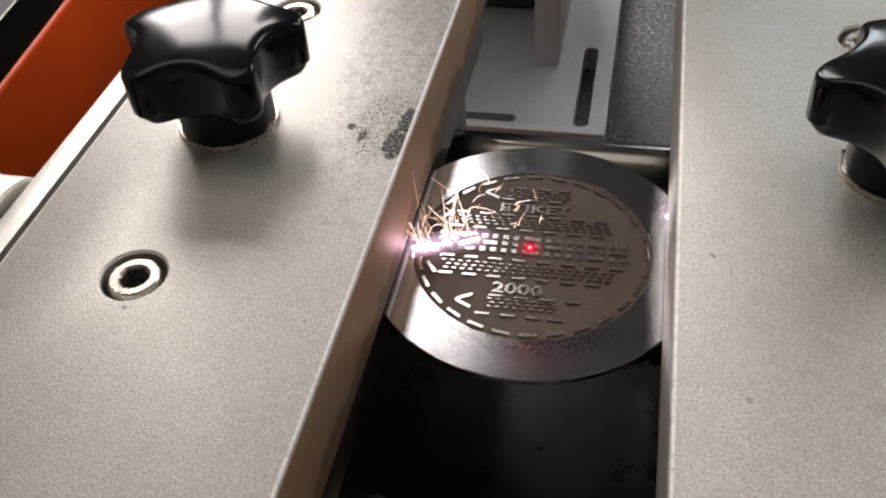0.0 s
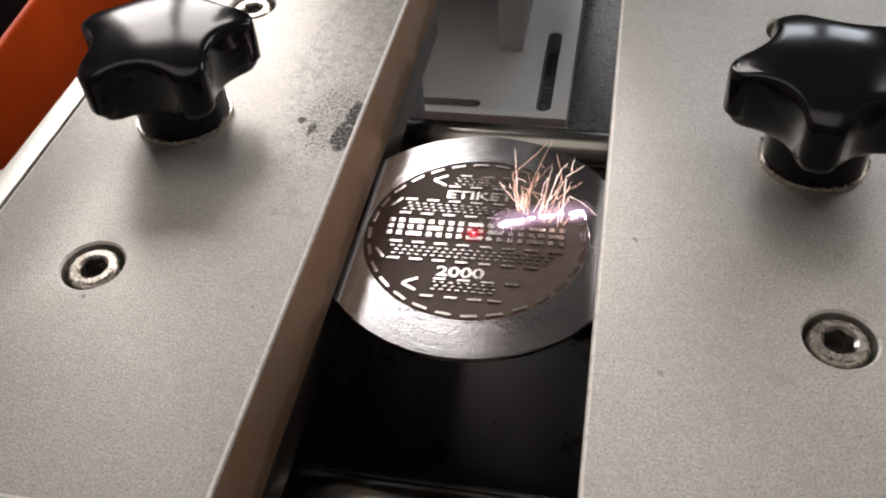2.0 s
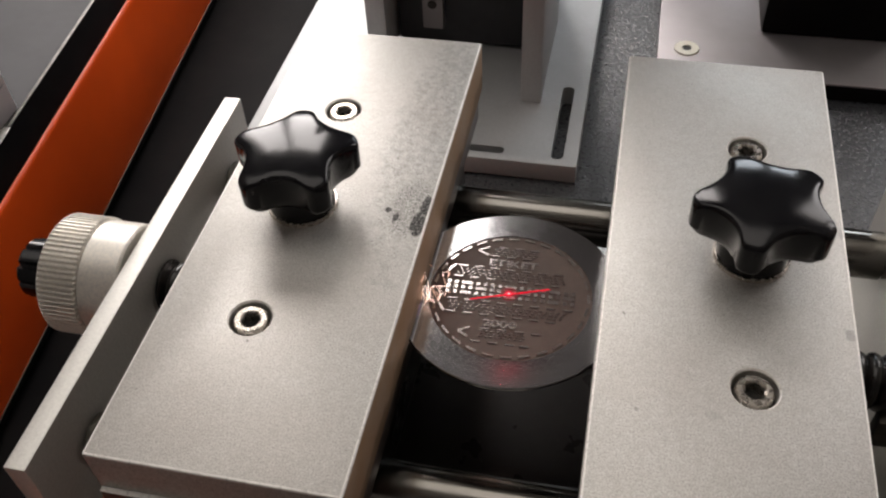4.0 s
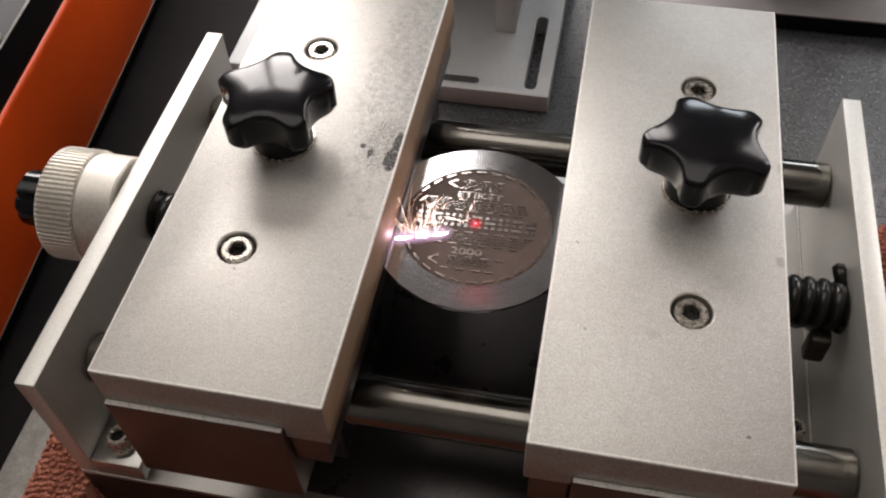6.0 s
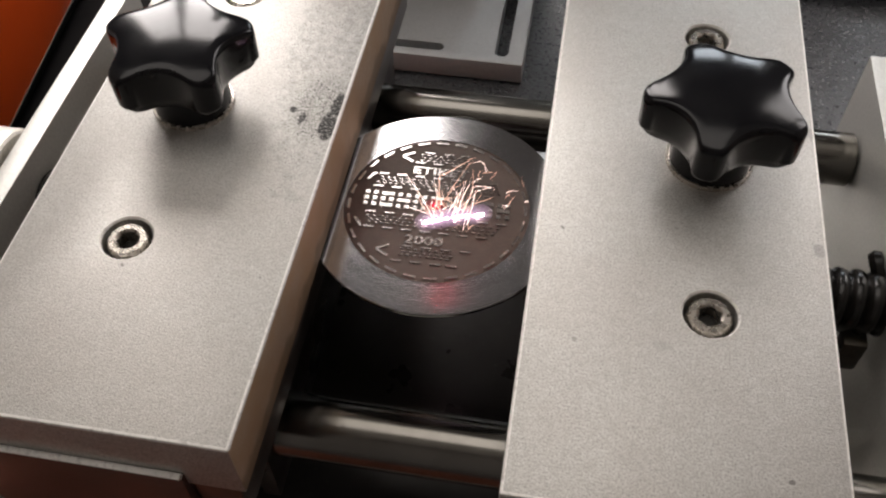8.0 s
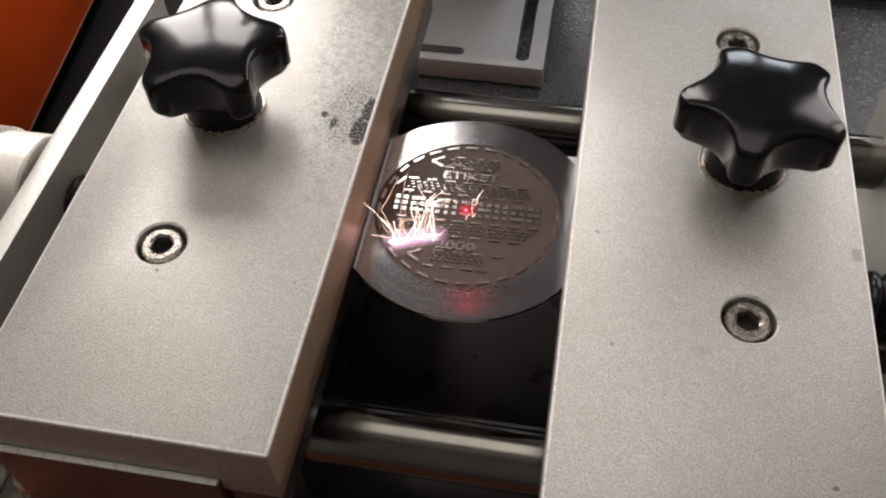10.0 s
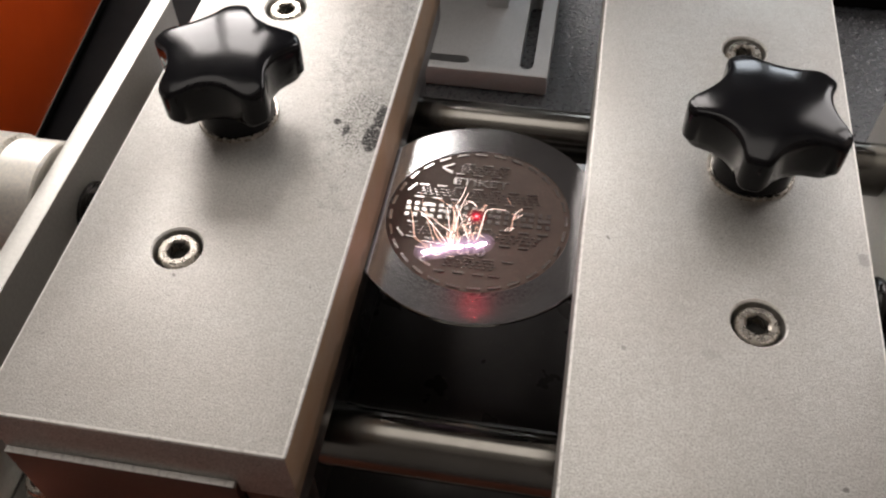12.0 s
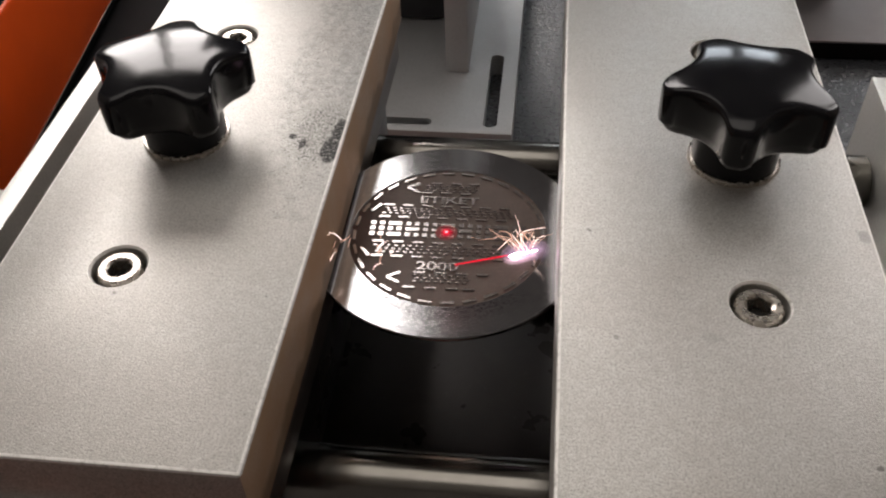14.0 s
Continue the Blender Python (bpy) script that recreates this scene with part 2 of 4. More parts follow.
M_ORANGE = mat("orange_paint", (0.90, 0.105, 0.010), 0.36, 0.0, blotch=(9, (0.82, 0.090, 0.008), 0.4, 0.7), spec=0.35, bump=(900, 0.12, 0.0002))
M_BLACK = mat("black_paint", (0.006, 0.0055, 0.006), 0.6, 0.0, spec=0.08, blotch=(20, (0.010, 0.009, 0.009), 0.4, 0.7), bump=(700, 0.2, 0.0002))
M_DARK = mat("dark_device", (0.018, 0.019, 0.022), 0.45, 0.0, blotch=(40, (0.03, 0.03, 0.034), 0.4, 0.7))
M_COVER = mat("grey_cover_sheet", (0.28, 0.26, 0.265), 0.34, 0.6, blotch=(14, (0.23, 0.215, 0.22), 0.4, 0.7), bump=(500, 0.12, 0.0002))
M_SHELF = mat("dark_grey_sheet", (0.035, 0.035, 0.038), 0.6, 0.0, blotch=(14, (0.025, 0.025, 0.027), 0.4, 0.7), spec=0.3)
M_CARTON = mat("pale_carton", (0.74, 0.655, 0.645), 0.6, 0.0, blotch=(20, (0.70, 0.615, 0.60), 0.4, 0.7), bump=(900, 0.1, 0.0002))
M_INK = mat("grey_print", (0.12, 0.10, 0.10), 0.6, 0.0, grain=(900, (0.2, 0.17, 0.17), 0.4, 0.6))
M_STRIP = mat("bare_bed_strip", (0.31, 0.305, 0.28), 0.42, 0.7, grain=(900, (0.19, 0.185, 0.17), 0.4, 0.7), blotch=(90, (0.18, 0.175, 0.155), 0.4, 0.7), rough_var=0.08)
M_TOWEL = mat("brown_terry_cloth", (0.40, 0.165, 0.115), 0.95, 0.0, grain=(800, (0.29, 0.115, 0.08), 0.4, 0.65), blotch=(30, (0.45, 0.19, 0.135), 0.4, 0.7), bump=(700, 0.4, 0.0008), spec=0.1)
M_WALL = mat("room_plaster", (0.30, 0.265, 0.24), 0.85, 0.0, blotch=(3, (0.26, 0.23, 0.205), 0.35, 0.7), bump=(60, 0.2, 0.002))
M_CEILING = mat("pale_ceiling_paint", (0.60, 0.58, 0.55), 0.85, 0.0, blotch=(3, (0.55, 0.53, 0.50), 0.35, 0.7))
M_WALL_DARK = mat("dark_wall_paint", (0.15, 0.14, 0.135), 0.8, 0.0, blotch=(3, (0.12, 0.11, 0.105), 0.35, 0.7))
M_FLOOR = mat("workshop_floor", (0.07, 0.06, 0.055), 0.6, 0.0, blotch=(4, (0.05, 0.045, 0.04), 0.35, 0.7))
M_FRAME = mat("window_frame_paint", (0.7, 0.69, 0.67), 0.5, 0.0, blotch=(12, (0.62, 0.6, 0.58), 0.35, 0.7))
M_ENGRAVED = mat("engraved_brown_ground", (0.060, 0.046, 0.036), 0.47, 0.4, grain=(2600, (0.050, 0.038, 0.029), 0.4, 0.6), blotch=(120, (0.088, 0.067, 0.052), 0.4, 0.7), bump=(2600, 0.5, 0.0001))


def coin_metal(name, soot):
    m = mat(name, (0.44, 0.44, 0.45), 0.115, 1.0, blotch=(500, (0.40, 0.40, 0.41), 0.42, 0.7), rough_var=0.02)
    nt = m.node_tree
    tc = nt.nodes.new("ShaderNodeTexCoord").outputs["Object"]
    sep = nt.nodes.new("ShaderNodeSeparateXYZ")
    nt.links.new(tc, sep.inputs[0])
    r = math_node(nt, "SQRT", math_node(nt, "ADD", math_node(nt, "MULTIPLY", sep.outputs[0], sep.outputs[0]), math_node(nt, "MULTIPLY", sep.outputs[1], sep.outputs[1])))
    # turned finish: the gloss runs out along the radius
    tg = nt.nodes.new("ShaderNodeTangent")
    tg.direction_type, tg.axis = "RADIAL", "Z"
    pb = nt.nodes["Principled BSDF"]
    nt.links.new(tg.outputs[0], pb.inputs["Tangent"])
    pb.inputs["Anisotropic"].default_value, pb.inputs["Anisotropic Rotation"].default_value = 0.55, 0.25
    comb = nt.nodes.new("ShaderNodeCombineXYZ")
    nt.links.new(math_node(nt, "MULTIPLY", r, 1.0), comb.inputs[0])
    g = noise_socket(nt, comb.outputs[0], 5200, 2)
    u = nt.nodes.new("ShaderNodeBump")
    u.inputs["Strength"].default_value, u.inputs["Distance"].default_value = 0.35, 0.00005
    nt.links.new(g, u.inputs["Height"])
    nt.links.new(u.outputs[0], nt.nodes["Principled BSDF"].inputs["Normal"])
    if soot:
        low = ramp(nt, sep.outputs[1], -0.017, -0.0225)
        inner = ramp(nt, r, 0.0305, 0.0255)
        sp = ramp(nt, noise_socket(nt, tc, 1500, 4, 0.7), 0.515, 0.575)
        mix_over(m, math_node(nt, "MULTIPLY", math_node(nt, "MULTIPLY", low, inner), sp), (0.03, 0.027, 0.025))
        far = ramp(nt, sep.outputs[1], 0.020, 0.027)
        sc = ramp(nt, noise_socket(nt, tc, 900, 6, 0.8), 0.56, 0.60)
        mix_over(m, math_node(nt, "MULTIPLY", math_node(nt, "MULTIPLY", far, sc), 0.6), (0.60, 0.59, 0.56))
        film = ramp(nt, noise_socket(nt, tc, 170, 5, 0.75), 0.47, 0.60)
        mix_over(m, math_node(nt, "MULTIPLY", film, 0.2), (0.28, 0.285, 0.31))
    return m


M_COIN = coin_metal("bright_turned_metal", True)
M_RAISED = mat("bright_raised_metal", (0.44, 0.42, 0.40), 0.15, 0.9, blotch=(500, (0.36, 0.345, 0.33), 0.4, 0.7), rough_var=0.06)
G_SPOT = glow("plasma_white", (1.0, 0.66, 0.88), 80)
# faint see-through glow for shells that imitate the flare's bloom
G_BLOOM = glow("violet_bloom", (1.0, 0.66, 0.95), 5.0, 0.014)
G_SPARK = glow("spark_pale_orange", (1.0, 0.58, 0.42), 2.4)
G_SPARK_HOT = glow("spark_hot", (1.0, 0.74, 0.64), 5)
G_RED = glow("pointer_red", (1.0, 0.010, 0.04), 1.05)
G_RED_HOT = glow("pointer_red_core", (1.0, 0.13, 0.15), 5)
# see-through glow that paints the halo of light round the pointer dot
G_RED_SOFT = glow("pointer_red_glow_disc", (1.0, 0.010, 0.05), 1.0, 0.30)
G_RED_FAINT = glow("pointer_red_faint_glow_disc", (1.0, 0.010, 0.05), 0.8, 0.13)


# ================= building helpers =================
def mesh_of(bm, name, smooth=None):
    me = bpy.data.meshes.new(name)
    bmesh.ops.recalc_face_normals(bm, faces=bm.faces[:])
    bm.to_mesh(me)
    bm.free()
    if smooth is not None:
        me.polygons.foreach_set("use_smooth", [True] * len(me.polygons))
        me.set_sharp_from_angle(angle=radians(smooth))
    return me


def part(name, bm, material, parent=None, label="", smooth=35):
    me = bm if isinstance(bm, bpy.types.Mesh) else mesh_of(bm, name, smooth)
    if material and not me.materials:
        me.materials.append(material)
    ob = new(name, me)
    if parent:
        ob.parent = parent
    if label:
        ob["label"] = label
    return ob


def thing(name, label, category, group="", kind="", at=None):
    ob = new(name)
    ob.empty_display_size = 0.01
    if at is not None:
        ob.matrix_world = at
    return tagged(ob, label, category, group, kind)


def box(bm, x0, x1, y0, y1, z0, z1, bev=0.0, seg=2):
    r = bmesh.ops.create_cube(bm, size=1.0)
    vs = r["verts"]
    for v in vs:
        v.co = Vector((x0 + (v.co.x + 0.5) * (x1 - x0), y0 + (v.co.y + 0.5) * (y1 - y0), z0 + (v.co.z + 0.5) * (z1 - z0)))
    if bev:
        es = list({e for v in vs for e in v.link_edges})
        bmesh.ops.bevel(bm, geom=es, offset=bev, segments=seg, affect="EDGES", profile=0.5)
    return bm


def boxed(*a, **k):
    return box(bmesh.new(), *a, **k)


def lathe(profile, n=40, bm=None, m=None, wob=None):
    """Turns a profile of (radius, height) round z; m places it; wob(angle, radius, height) changes the radius."""
    bm = bm or bmesh.new()
    rings = []
    for r, h in profile:
        if r < 1e-7:
            rings.append([bm.verts.new((0, 0, h))])
        else:
            ring = []
            for i in range(n):
                a = 2 * math.pi * i / n
                q = wob(a, r, h) if wob else r
                q, z = q if isinstance(q, tuple) else (q, h)
                ring.append(bm.verts.new((q * math.cos(a), q * math.sin(a), z)))
            rings.append(ring)
    for a, b in zip(rings, rings[1:]):
        for i in range(n):
            j = (i + 1) % n
            if len(a) == 1 and len(b) == 1:
                continue
            if len(a) == 1:
                bm.faces.new((a[0], b[i], b[j]))
            elif len(b) == 1:
                bm.faces.new((a[i], a[j], b[0]))
            else:
                bm.faces.new((a[i], a[j], b[j], b[i]))
    if m is not None:
        done = [v for ring in rings for v in ring]
        bmesh.ops.transform(bm, matrix=m, verts=done)
    return bm


ALONG_X = Matrix.Rotation(radians(90), 4, "Y")


def rod_x(x0, x1, y, z, r, n=40, bev=0.0006):
    prof = [(0, x0), (r - bev, x0), (r, x0 + bev), (r, x1 - bev), (r - bev, x1), (0, x1)]
    return lathe(prof, n, m=Matrix.Translation((0, y, z)) @ ALONG_X)


def cut(ob, cutters):
    """Cuts the cutter meshes out of ob for good."""
    tools = []
    for bm in cutters:
        me = mesh_of(bm, "tool")
        c = new("tool", me)
        tools.append(c)
        md = ob.modifiers.new("cut", "BOOLEAN")
        md.operation, md.object, md.solver = "DIFFERENCE", c, "EXACT"
    bpy.context.view_layer.update()
    dg = bpy.context.evaluated_depsgraph_get()
    me = bpy.data.meshes.new_from_object(ob.evaluated_get(dg))
    ob.modifiers.clear()
    ob.data = me
    me.polygons.foreach_set("use_smooth", [True] * len(me.polygons))
    me.set_sharp_from_angle(angle=radians(35))
    for c in tools:
        bpy.data.objects.remove(c)
    return ob


def hex_socket_screw(name, parent, x, y, z, r, h, socket, washer=0.0, label="nickel-plated socket head screw"):
    """A cap screw whose head's top is at z."""
    sc = part(name, lathe([(0, -h), (r, -h), (r, -0.0012), (r - 0.0002, -0.0005), (r - 0.0007, 0), (socket * 1.22, 0)], 36), M_SCREW, parent, label)
    bm = bmesh.new()
    ring0, ring1 = [], []
    outer = []
    for i in range(36):
        a = 2 * math.pi * i / 36
        k = socket / math.cos((a % (math.pi / 3)) - math.pi / 6) * 0.97
        outer.append(bm.verts.new((socket * 1.22 * math.cos(a), socket * 1.22 * math.sin(a), 0)))
        ring0.append(bm.verts.new((k * math.cos(a), k * math.sin(a), -0.0005)))
        ring1.append(bm.verts.new((k * math.cos(a), k * math.sin(a), -h * 0.62)))
    for i in range(36):
        j = (i + 1) % 36
        bm.faces.new((outer[i], outer[j], ring0[j], ring0[i]))
        bm.faces.new((ring0[i], ring0[j], ring1[j], ring1[i]))
    part("hex_socket", bm, M_SCREW, sc)
    part("socket_floor", lathe([(0, 0), (socket * 1.1, 0)], 24, m=Matrix.Translation((0, 0, -h * 0.6))), M_HOLE, sc)
    if washer:
        part("washer", lathe([(r * 0.9, -h - 0.0012), (washer, -h - 0.0012), (washer, -h), (r * 0.9, -h)], 36), M_SCREW, sc)
    sc.matrix_basis = pose(x, y, z, 0, 0, random.uniform(0, 60))
    return sc


# ================= the room =================
RX0, RX1, RY0, RZ0, RZ1 = -1.9, 1.9, -1.5, -0.78, 2.35
WY = WIN["y"]
part("floor", boxed(RX0, RX1, RY0, WY, RZ0 - 0.1, RZ0), M_FLOOR)
tagged(bpy.data.objects["floor"], "grey workshop floor", "floor", kind="structure")
tagged(part("ceiling", boxed(RX0, RX1, RY0, WY, RZ1, RZ1 + 0.1), M_CEILING), "plain pale ceiling", "ceiling", kind="structure")
tagged(part("wall_west", boxed(RX0 - 0.12, RX0, RY0, WY, RZ0, RZ1), M_WALL), "plain brownish plaster wall", "wall", kind="structure")
tagged(part("wall_east", boxed(RX1, RX1 + 0.12, RY0, WY, RZ0, RZ1), M_WALL), "plain brownish plaster wall", "wall", kind="structure")
tagged(part("wall_south", boxed(RX0, RX1, RY0 - 0.12, RY0, RZ0, RZ1), M_WALL_DARK), "plain dark painted wall", "wall", kind="structure")
bm = bmesh.new()
box(bm, RX0 - 0.12, WIN["x0"], WY, WY + 0.16, RZ0, RZ1)
box(bm, WIN["x1"], WIN3[0], WY, WY + 0.16, RZ0, RZ1)
box(bm, WIN3[1], WIN2[0], WY, WY + 0.16, RZ0, RZ1)
box(bm, WIN2[1], RX1 + 0.12, WY, WY + 0.16, RZ0, RZ1)
for w0, w1, low, top in ((WIN["x0"], WIN["x1"], WIN["z0"], WIN["z1"]), (*WIN2, 0.45, 1.55), (*WIN3, *LOW)):
    box(bm, w0, w1, WY, WY + 0.16, RZ0, low)
    box(bm, w0, w1, WY, WY + 0.16, top, RZ1)
tagged(part("wall_north", bm, M_WALL_DARK), "dark painted wall with three window openings", "wall", kind="structure")
fw = 0.045
for name, w0, w1, low, top, bar in (("window_1", WIN["x0"], WIN["x1"], WIN["z0"], WIN["z1"], -0.62), ("window_2", WIN2[0], WIN2[1], 0.45, 1.55, 1.15), ("window_3", *WIN3, *LOW, 0.22)):
    win = thing(name, "white-framed window looking into daylight", "window", kind="structure")
    for x0, x1, z0, z1 in ((w0, w0 + fw, low, top), (w1 - fw, w1, low, top), (w0 + fw, w1 - fw, low, low + fw),
                           (w0 + fw, w1 - fw, top - fw, top), (bar, bar + 0.05, low + fw, top - fw)):
        part("window_frame", boxed(x0, x1, WY + 0.02, WY + 0.07, z0, z1, bev=0.004), M_FRAME, win)

# frame round the added, unseen fill panel
fill_panel = thing("ceiling_fill_panel", "unseen luminous fill panel added under the ceiling", "ceiling light")
for x0, x1, y0, y1 in ((PANEL[0] - 0.03, PANEL[0], PANEL[2], PANEL[3]), (PANEL[1], PANEL[1] + 0.03, PANEL[2], PANEL[3]),
                       (PANEL[0] - 0.03, PANEL[1] + 0.03, PANEL[2] - 0.014, PANEL[2]), (PANEL[0] - 0.03, PANEL[1] + 0.03, PANEL[3], PANEL[3] + 0.014)):
    part("fill_panel_frame", boxed(x0, x1, y0, y1, 2.28, RZ1, bev=0.002), M_FRAME, fill_panel)

# ================= machine bed and housing =================
tagged(part("ground", boxed(-0.1195, 0.62, -0.42, 0.62, -0.0995, TABLE, bev=0.002), M_TABLE), "black wrinkle-painted machine bed", "machine bed", kind="structure")
tagged(part("bed_strip", boxed(-0.1810, -0.120, -0.42, 0.1693, -0.0995, 0.0118, bev=0.0006), M_STRIP), "grey bare metal strip along the machine bed", "machine bed", kind="structure")
tagged(part("machine_base", boxed(-0.62, 0.62, -0.42, 0.62, RZ0, -0.10), M_BLACK), "black machine base under the bed", "machine base", kind="structure")

# orange side panel with a black rim, turned a little against the bed
panel = thing("side_panel", "orange painted sheet-metal side panel with black rim", "machine panel", at=pose(-0.2858, 0.05, 0, 0, 0, 6.1))
bm = bmesh.new()
prof = [(-0.0012, -0.0885), (-0.0010, -0.0875), (0.0, -0.0062), (-0.0003, -0.0048), (-0.0012, -0.0038), (-0.0026, -0.0035), (-0.0032, -0.0042), (-0.0040, -0.0885)]
a = [bm.verts.new((x, -0.40, z)) for x, z in prof]
b = [bm.verts.new((x, 0.56, z)) for x, z in prof]
for i in range(len(prof)):
    j = (i + 1) % len(prof)
    bm.faces.new((a[i], a[j], b[j], b[i]))
bm.faces.new(a), bm.faces.new(b[::-1])
part("orange_sheet", bm, M_ORANGE, panel, "glossy orange painted sheet", smooth=50)
part("lower_trim", boxed(-0.0030, -0.0006, -0.40, 0.56, -0.0893, -0.0886), M_STRIP, panel, "thin bare metal edge")
part("rim", boxed(-0.0062, -0.0042, -0.40, 0.56, -0.0985, 0.0186, bev=0.0006), M_BLACK, panel, "black painted rim")
# bare-metal strip stands in for the bright glint along the rim
part("rim_edge", boxed(-0.0060, -0.0042, 0.102, 0.56, 0.0187, 0.0196, bev=0.0003), M_STRIP, panel, "grey metal strip for the glint on the rim edge")
part("rim_edge", boxed(-0.0085, -0.0036, -0.40, 0.101, 0.0187, 0.0194, bev=0.0003), M_STRIP, panel, "dull grey metal edge")
part("outer_shelf", boxed(-0.30, -0.0063, -0.40, 0.56, -0.0985, 0.0116, bev=0.001), M_SHELF, panel, "dull dark grey sheet shelf")

# carton with faded print, standing on the shelf beside the panel
carton = thing("carton", "pale pinkish carton with grey print standing on a shelf", "box", at=pose(-0.3130, 0.1745, 0.0120, 0, 0, 3.6))
part("carton_body", boxed(-0.07, 0, -0.30, 0, 0, 0.17, bev=0.0008), M_CARTON, carton)
for k in range(3):
    for i in range(9):
        y, z = -0.0725 - i * 0.0066, 0.0333 + 0.0068 * k
        for q, (h0, h1) in enumerate(((0.0, 0.0011), (0.0018, 0.0028), (0.0036, 0.0050))):
            part("print_bar", boxed(0, 0.0001, y + 0.0007 * ((i + q) % 2), y + 0.0046 - 0.0005 * ((i * 2 + q) % 3), z + h0, z + h1), M_INK, carton)
part("print_line", boxed(0, 0.0001, -0.125, -0.041, 0.0296, 0.0301), M_INK, carton)


def drawn(pts):
    """A thin drawn line on the carton's face, through (y, z) points."""
    bm = bmesh.new()
    prev = None
    fine = []
    for i in range(len(pts) - 1):
        p0, p1, p2, p3 = (Vector((*pts[min(max(k, 0), len(pts) - 1)], 0)) for k in (i - 1, i, i + 1, i + 2))
        for q in range(8):
            u = q / 8
            fine.append(0.5 * (2 * p1 + (p2 - p0) * u + (2 * p0 - 5 * p1 + 4 * p2 - p3) * u * u + (3 * p1 - p0 - 3 * p2 + p3) * u ** 3))
    for i, p in enumerate(fine):
        d = (fine[min(i + 1, len(fine) - 1)] - fine[max(i - 1, 0)]).normalized() * 0.00028
        ring = [bm.verts.new((0.0001, p.x - d.y, p.y + d.x)), bm.verts.new((0.0001, p.x + d.y, p.y - d.x))]
        if prev:
            bm.faces.new((prev[0], prev[1], ring[1], ring[0]))
        prev = ring
    part("drawn_line", bm, M_INK, carton)


drawn([(-0.0005, 0.036), (-0.010, 0.0345), (-0.0250, 0.0413), (-0.0290, 0.038), (-0.0332, 0.0342), (-0.020, 0.0325), (-0.0005, 0.0320)])
drawn([(-0.0332, 0.0342), (-0.0335, 0.0300), (-0.016, 0.0255), (-0.0005, 0.0240)])
drawn([(-0.0010, 0.0270), (-0.020, 0.0215), (-0.0366, 0.0173), (-0.034, 0.0165), (-0.015, 0.0180), (-0.0010, 0.0190)])
drawn([(-0.031, 0.082), (-0.0283, 0.0717), (-0.0275, 0.062), (-0.0244, 0.0533), (-0.0235, 0.058), (-0.0150, 0.0600), (-0.0042, 0.0640)])
drawn([(-0.0275, 0.0640), (-0.0180, 0.0690), (-0.0060, 0.0740), (-0.0010, 0.0780)])
drawn([(-0.0270, 0.0640), (-0.0240, 0.0720), (-0.0200, 0.0820)])

# slotted fixture plate with two uprights and a dark device between them
fixture = thing("slotted_fixture", "silver slotted fixture plate with two uprights", "fixture")


def slot(x0, x1, y0, y1):
    """A round-ended slot, as a cutter."""
    bm = bmesh.new()
    r = min(x1 - x0, y1 - y0) / 2
    pts = []
    for i in range(24):
        an = 2 * math.pi * i / 24
        c, s = math.cos(an), math.sin(an)
        pts.append(((x1 - r if c > 0 else x0 + r) + r * c, (y1 - r if s > 0 else y0 + r) + r * s))
    lo = [bm.verts.new((x, y, -0.02)) for x, y in pts]
    hi = [bm.verts.new((x, y, 0.05)) for x, y in pts]
    bm.faces.new(lo[::-1]), bm.faces.new(hi)
    for i in range(24):
        j = (i + 1) % 24
        bm.faces.new((lo[i], lo[j], hi[j], hi[i]))
    return bm


fp = part("fixture_plate", boxed(-0.172, 0.0076, 0.1696, 0.42, TABLE + 0.0005, 0.0160, bev=0.0012), M_FIXTURE, fixture)
cut(fp, [slot(-0.0066, 0.0001, 0.1742, 0.2365), slot(-0.075, -0.0308, 0.1742, 0.1796)])
part("upright", boxed(-0.0284, -0.0172, 0.2190, 0.300, 0.0161, 0.33, bev=0.0006), M_FIXTURE, fixture)
part("upright", boxed(-0.1216, -0.1101, 0.2470, 0.320, 0.0161, 0.33, bev=0.0006), M_FIXTURE, fixture)
device = thing("dark_device", "dark housing with a hanging perforated strip", "machine part")
part("housing", boxed(-0.1095, -0.0290, 0.268, 0.36, 0.0162, 0.32, bev=0.004), M_DARK, device)
part("strip", boxed(-0.092, -0.080, 0.262, 0.2678, 0.03, 0.19, bev=0.0004), M_COVER, device, "narrow perforated metal strip")
for i in range(5):
    # dark discs stand in for the shaded holes
    part("hole_disc", lathe([(0, 0), (0.0026, 0), (0.0026, 0.0006), (0, 0.0006)], 20, m=Matrix.Translation((-0.086, 0.2612, 0.046 + i * 0.015)) @ Matrix.Rotation(radians(-90), 4, "X")), M_HOLE, device)
part("tray", boxed(-0.105, -0.034, 0.255, 0.2675, 0.150, 0.19, bev=0.002), M_COVER, device)

# cover sheet at the back, with its countersunk screw and a black block on it
cover = thing("cover_sheet", "grey-violet metal cover sheet on the bed", "cover")
part("sheet", boxed(0.0436, 0.42, 0.262, 0.56, 0.0136, 0.0150, bev=0.0005), M_COVER, cover)
# black body stands in for the shaded gap below the sheet
part("gap_shade", boxed(0.0438, 0.42, 0.2622, 0.56, TABLE + 0.0005, 0.0135), M_BLACK, cover, "black body for the shaded gap under the sheet")
sc = part("countersunk_screw", lathe([(0.0026, 0.0002), (0.0028, 0.0009), (0.0068, 0.0009), (0.0072, 0.0005), (0.0072, 0)], 40), M_CREAM, cover, "pale zinc-plated countersunk screw")
part("screw_socket", lathe([(0, 0.0004), (0.0027, 0.0004)], 6), M_HOLE, sc)
sc.location = (0.0600, 0.2850, 0.0150)
block = thing("black_block", "black machine block standing on the cover sheet", "machine part")
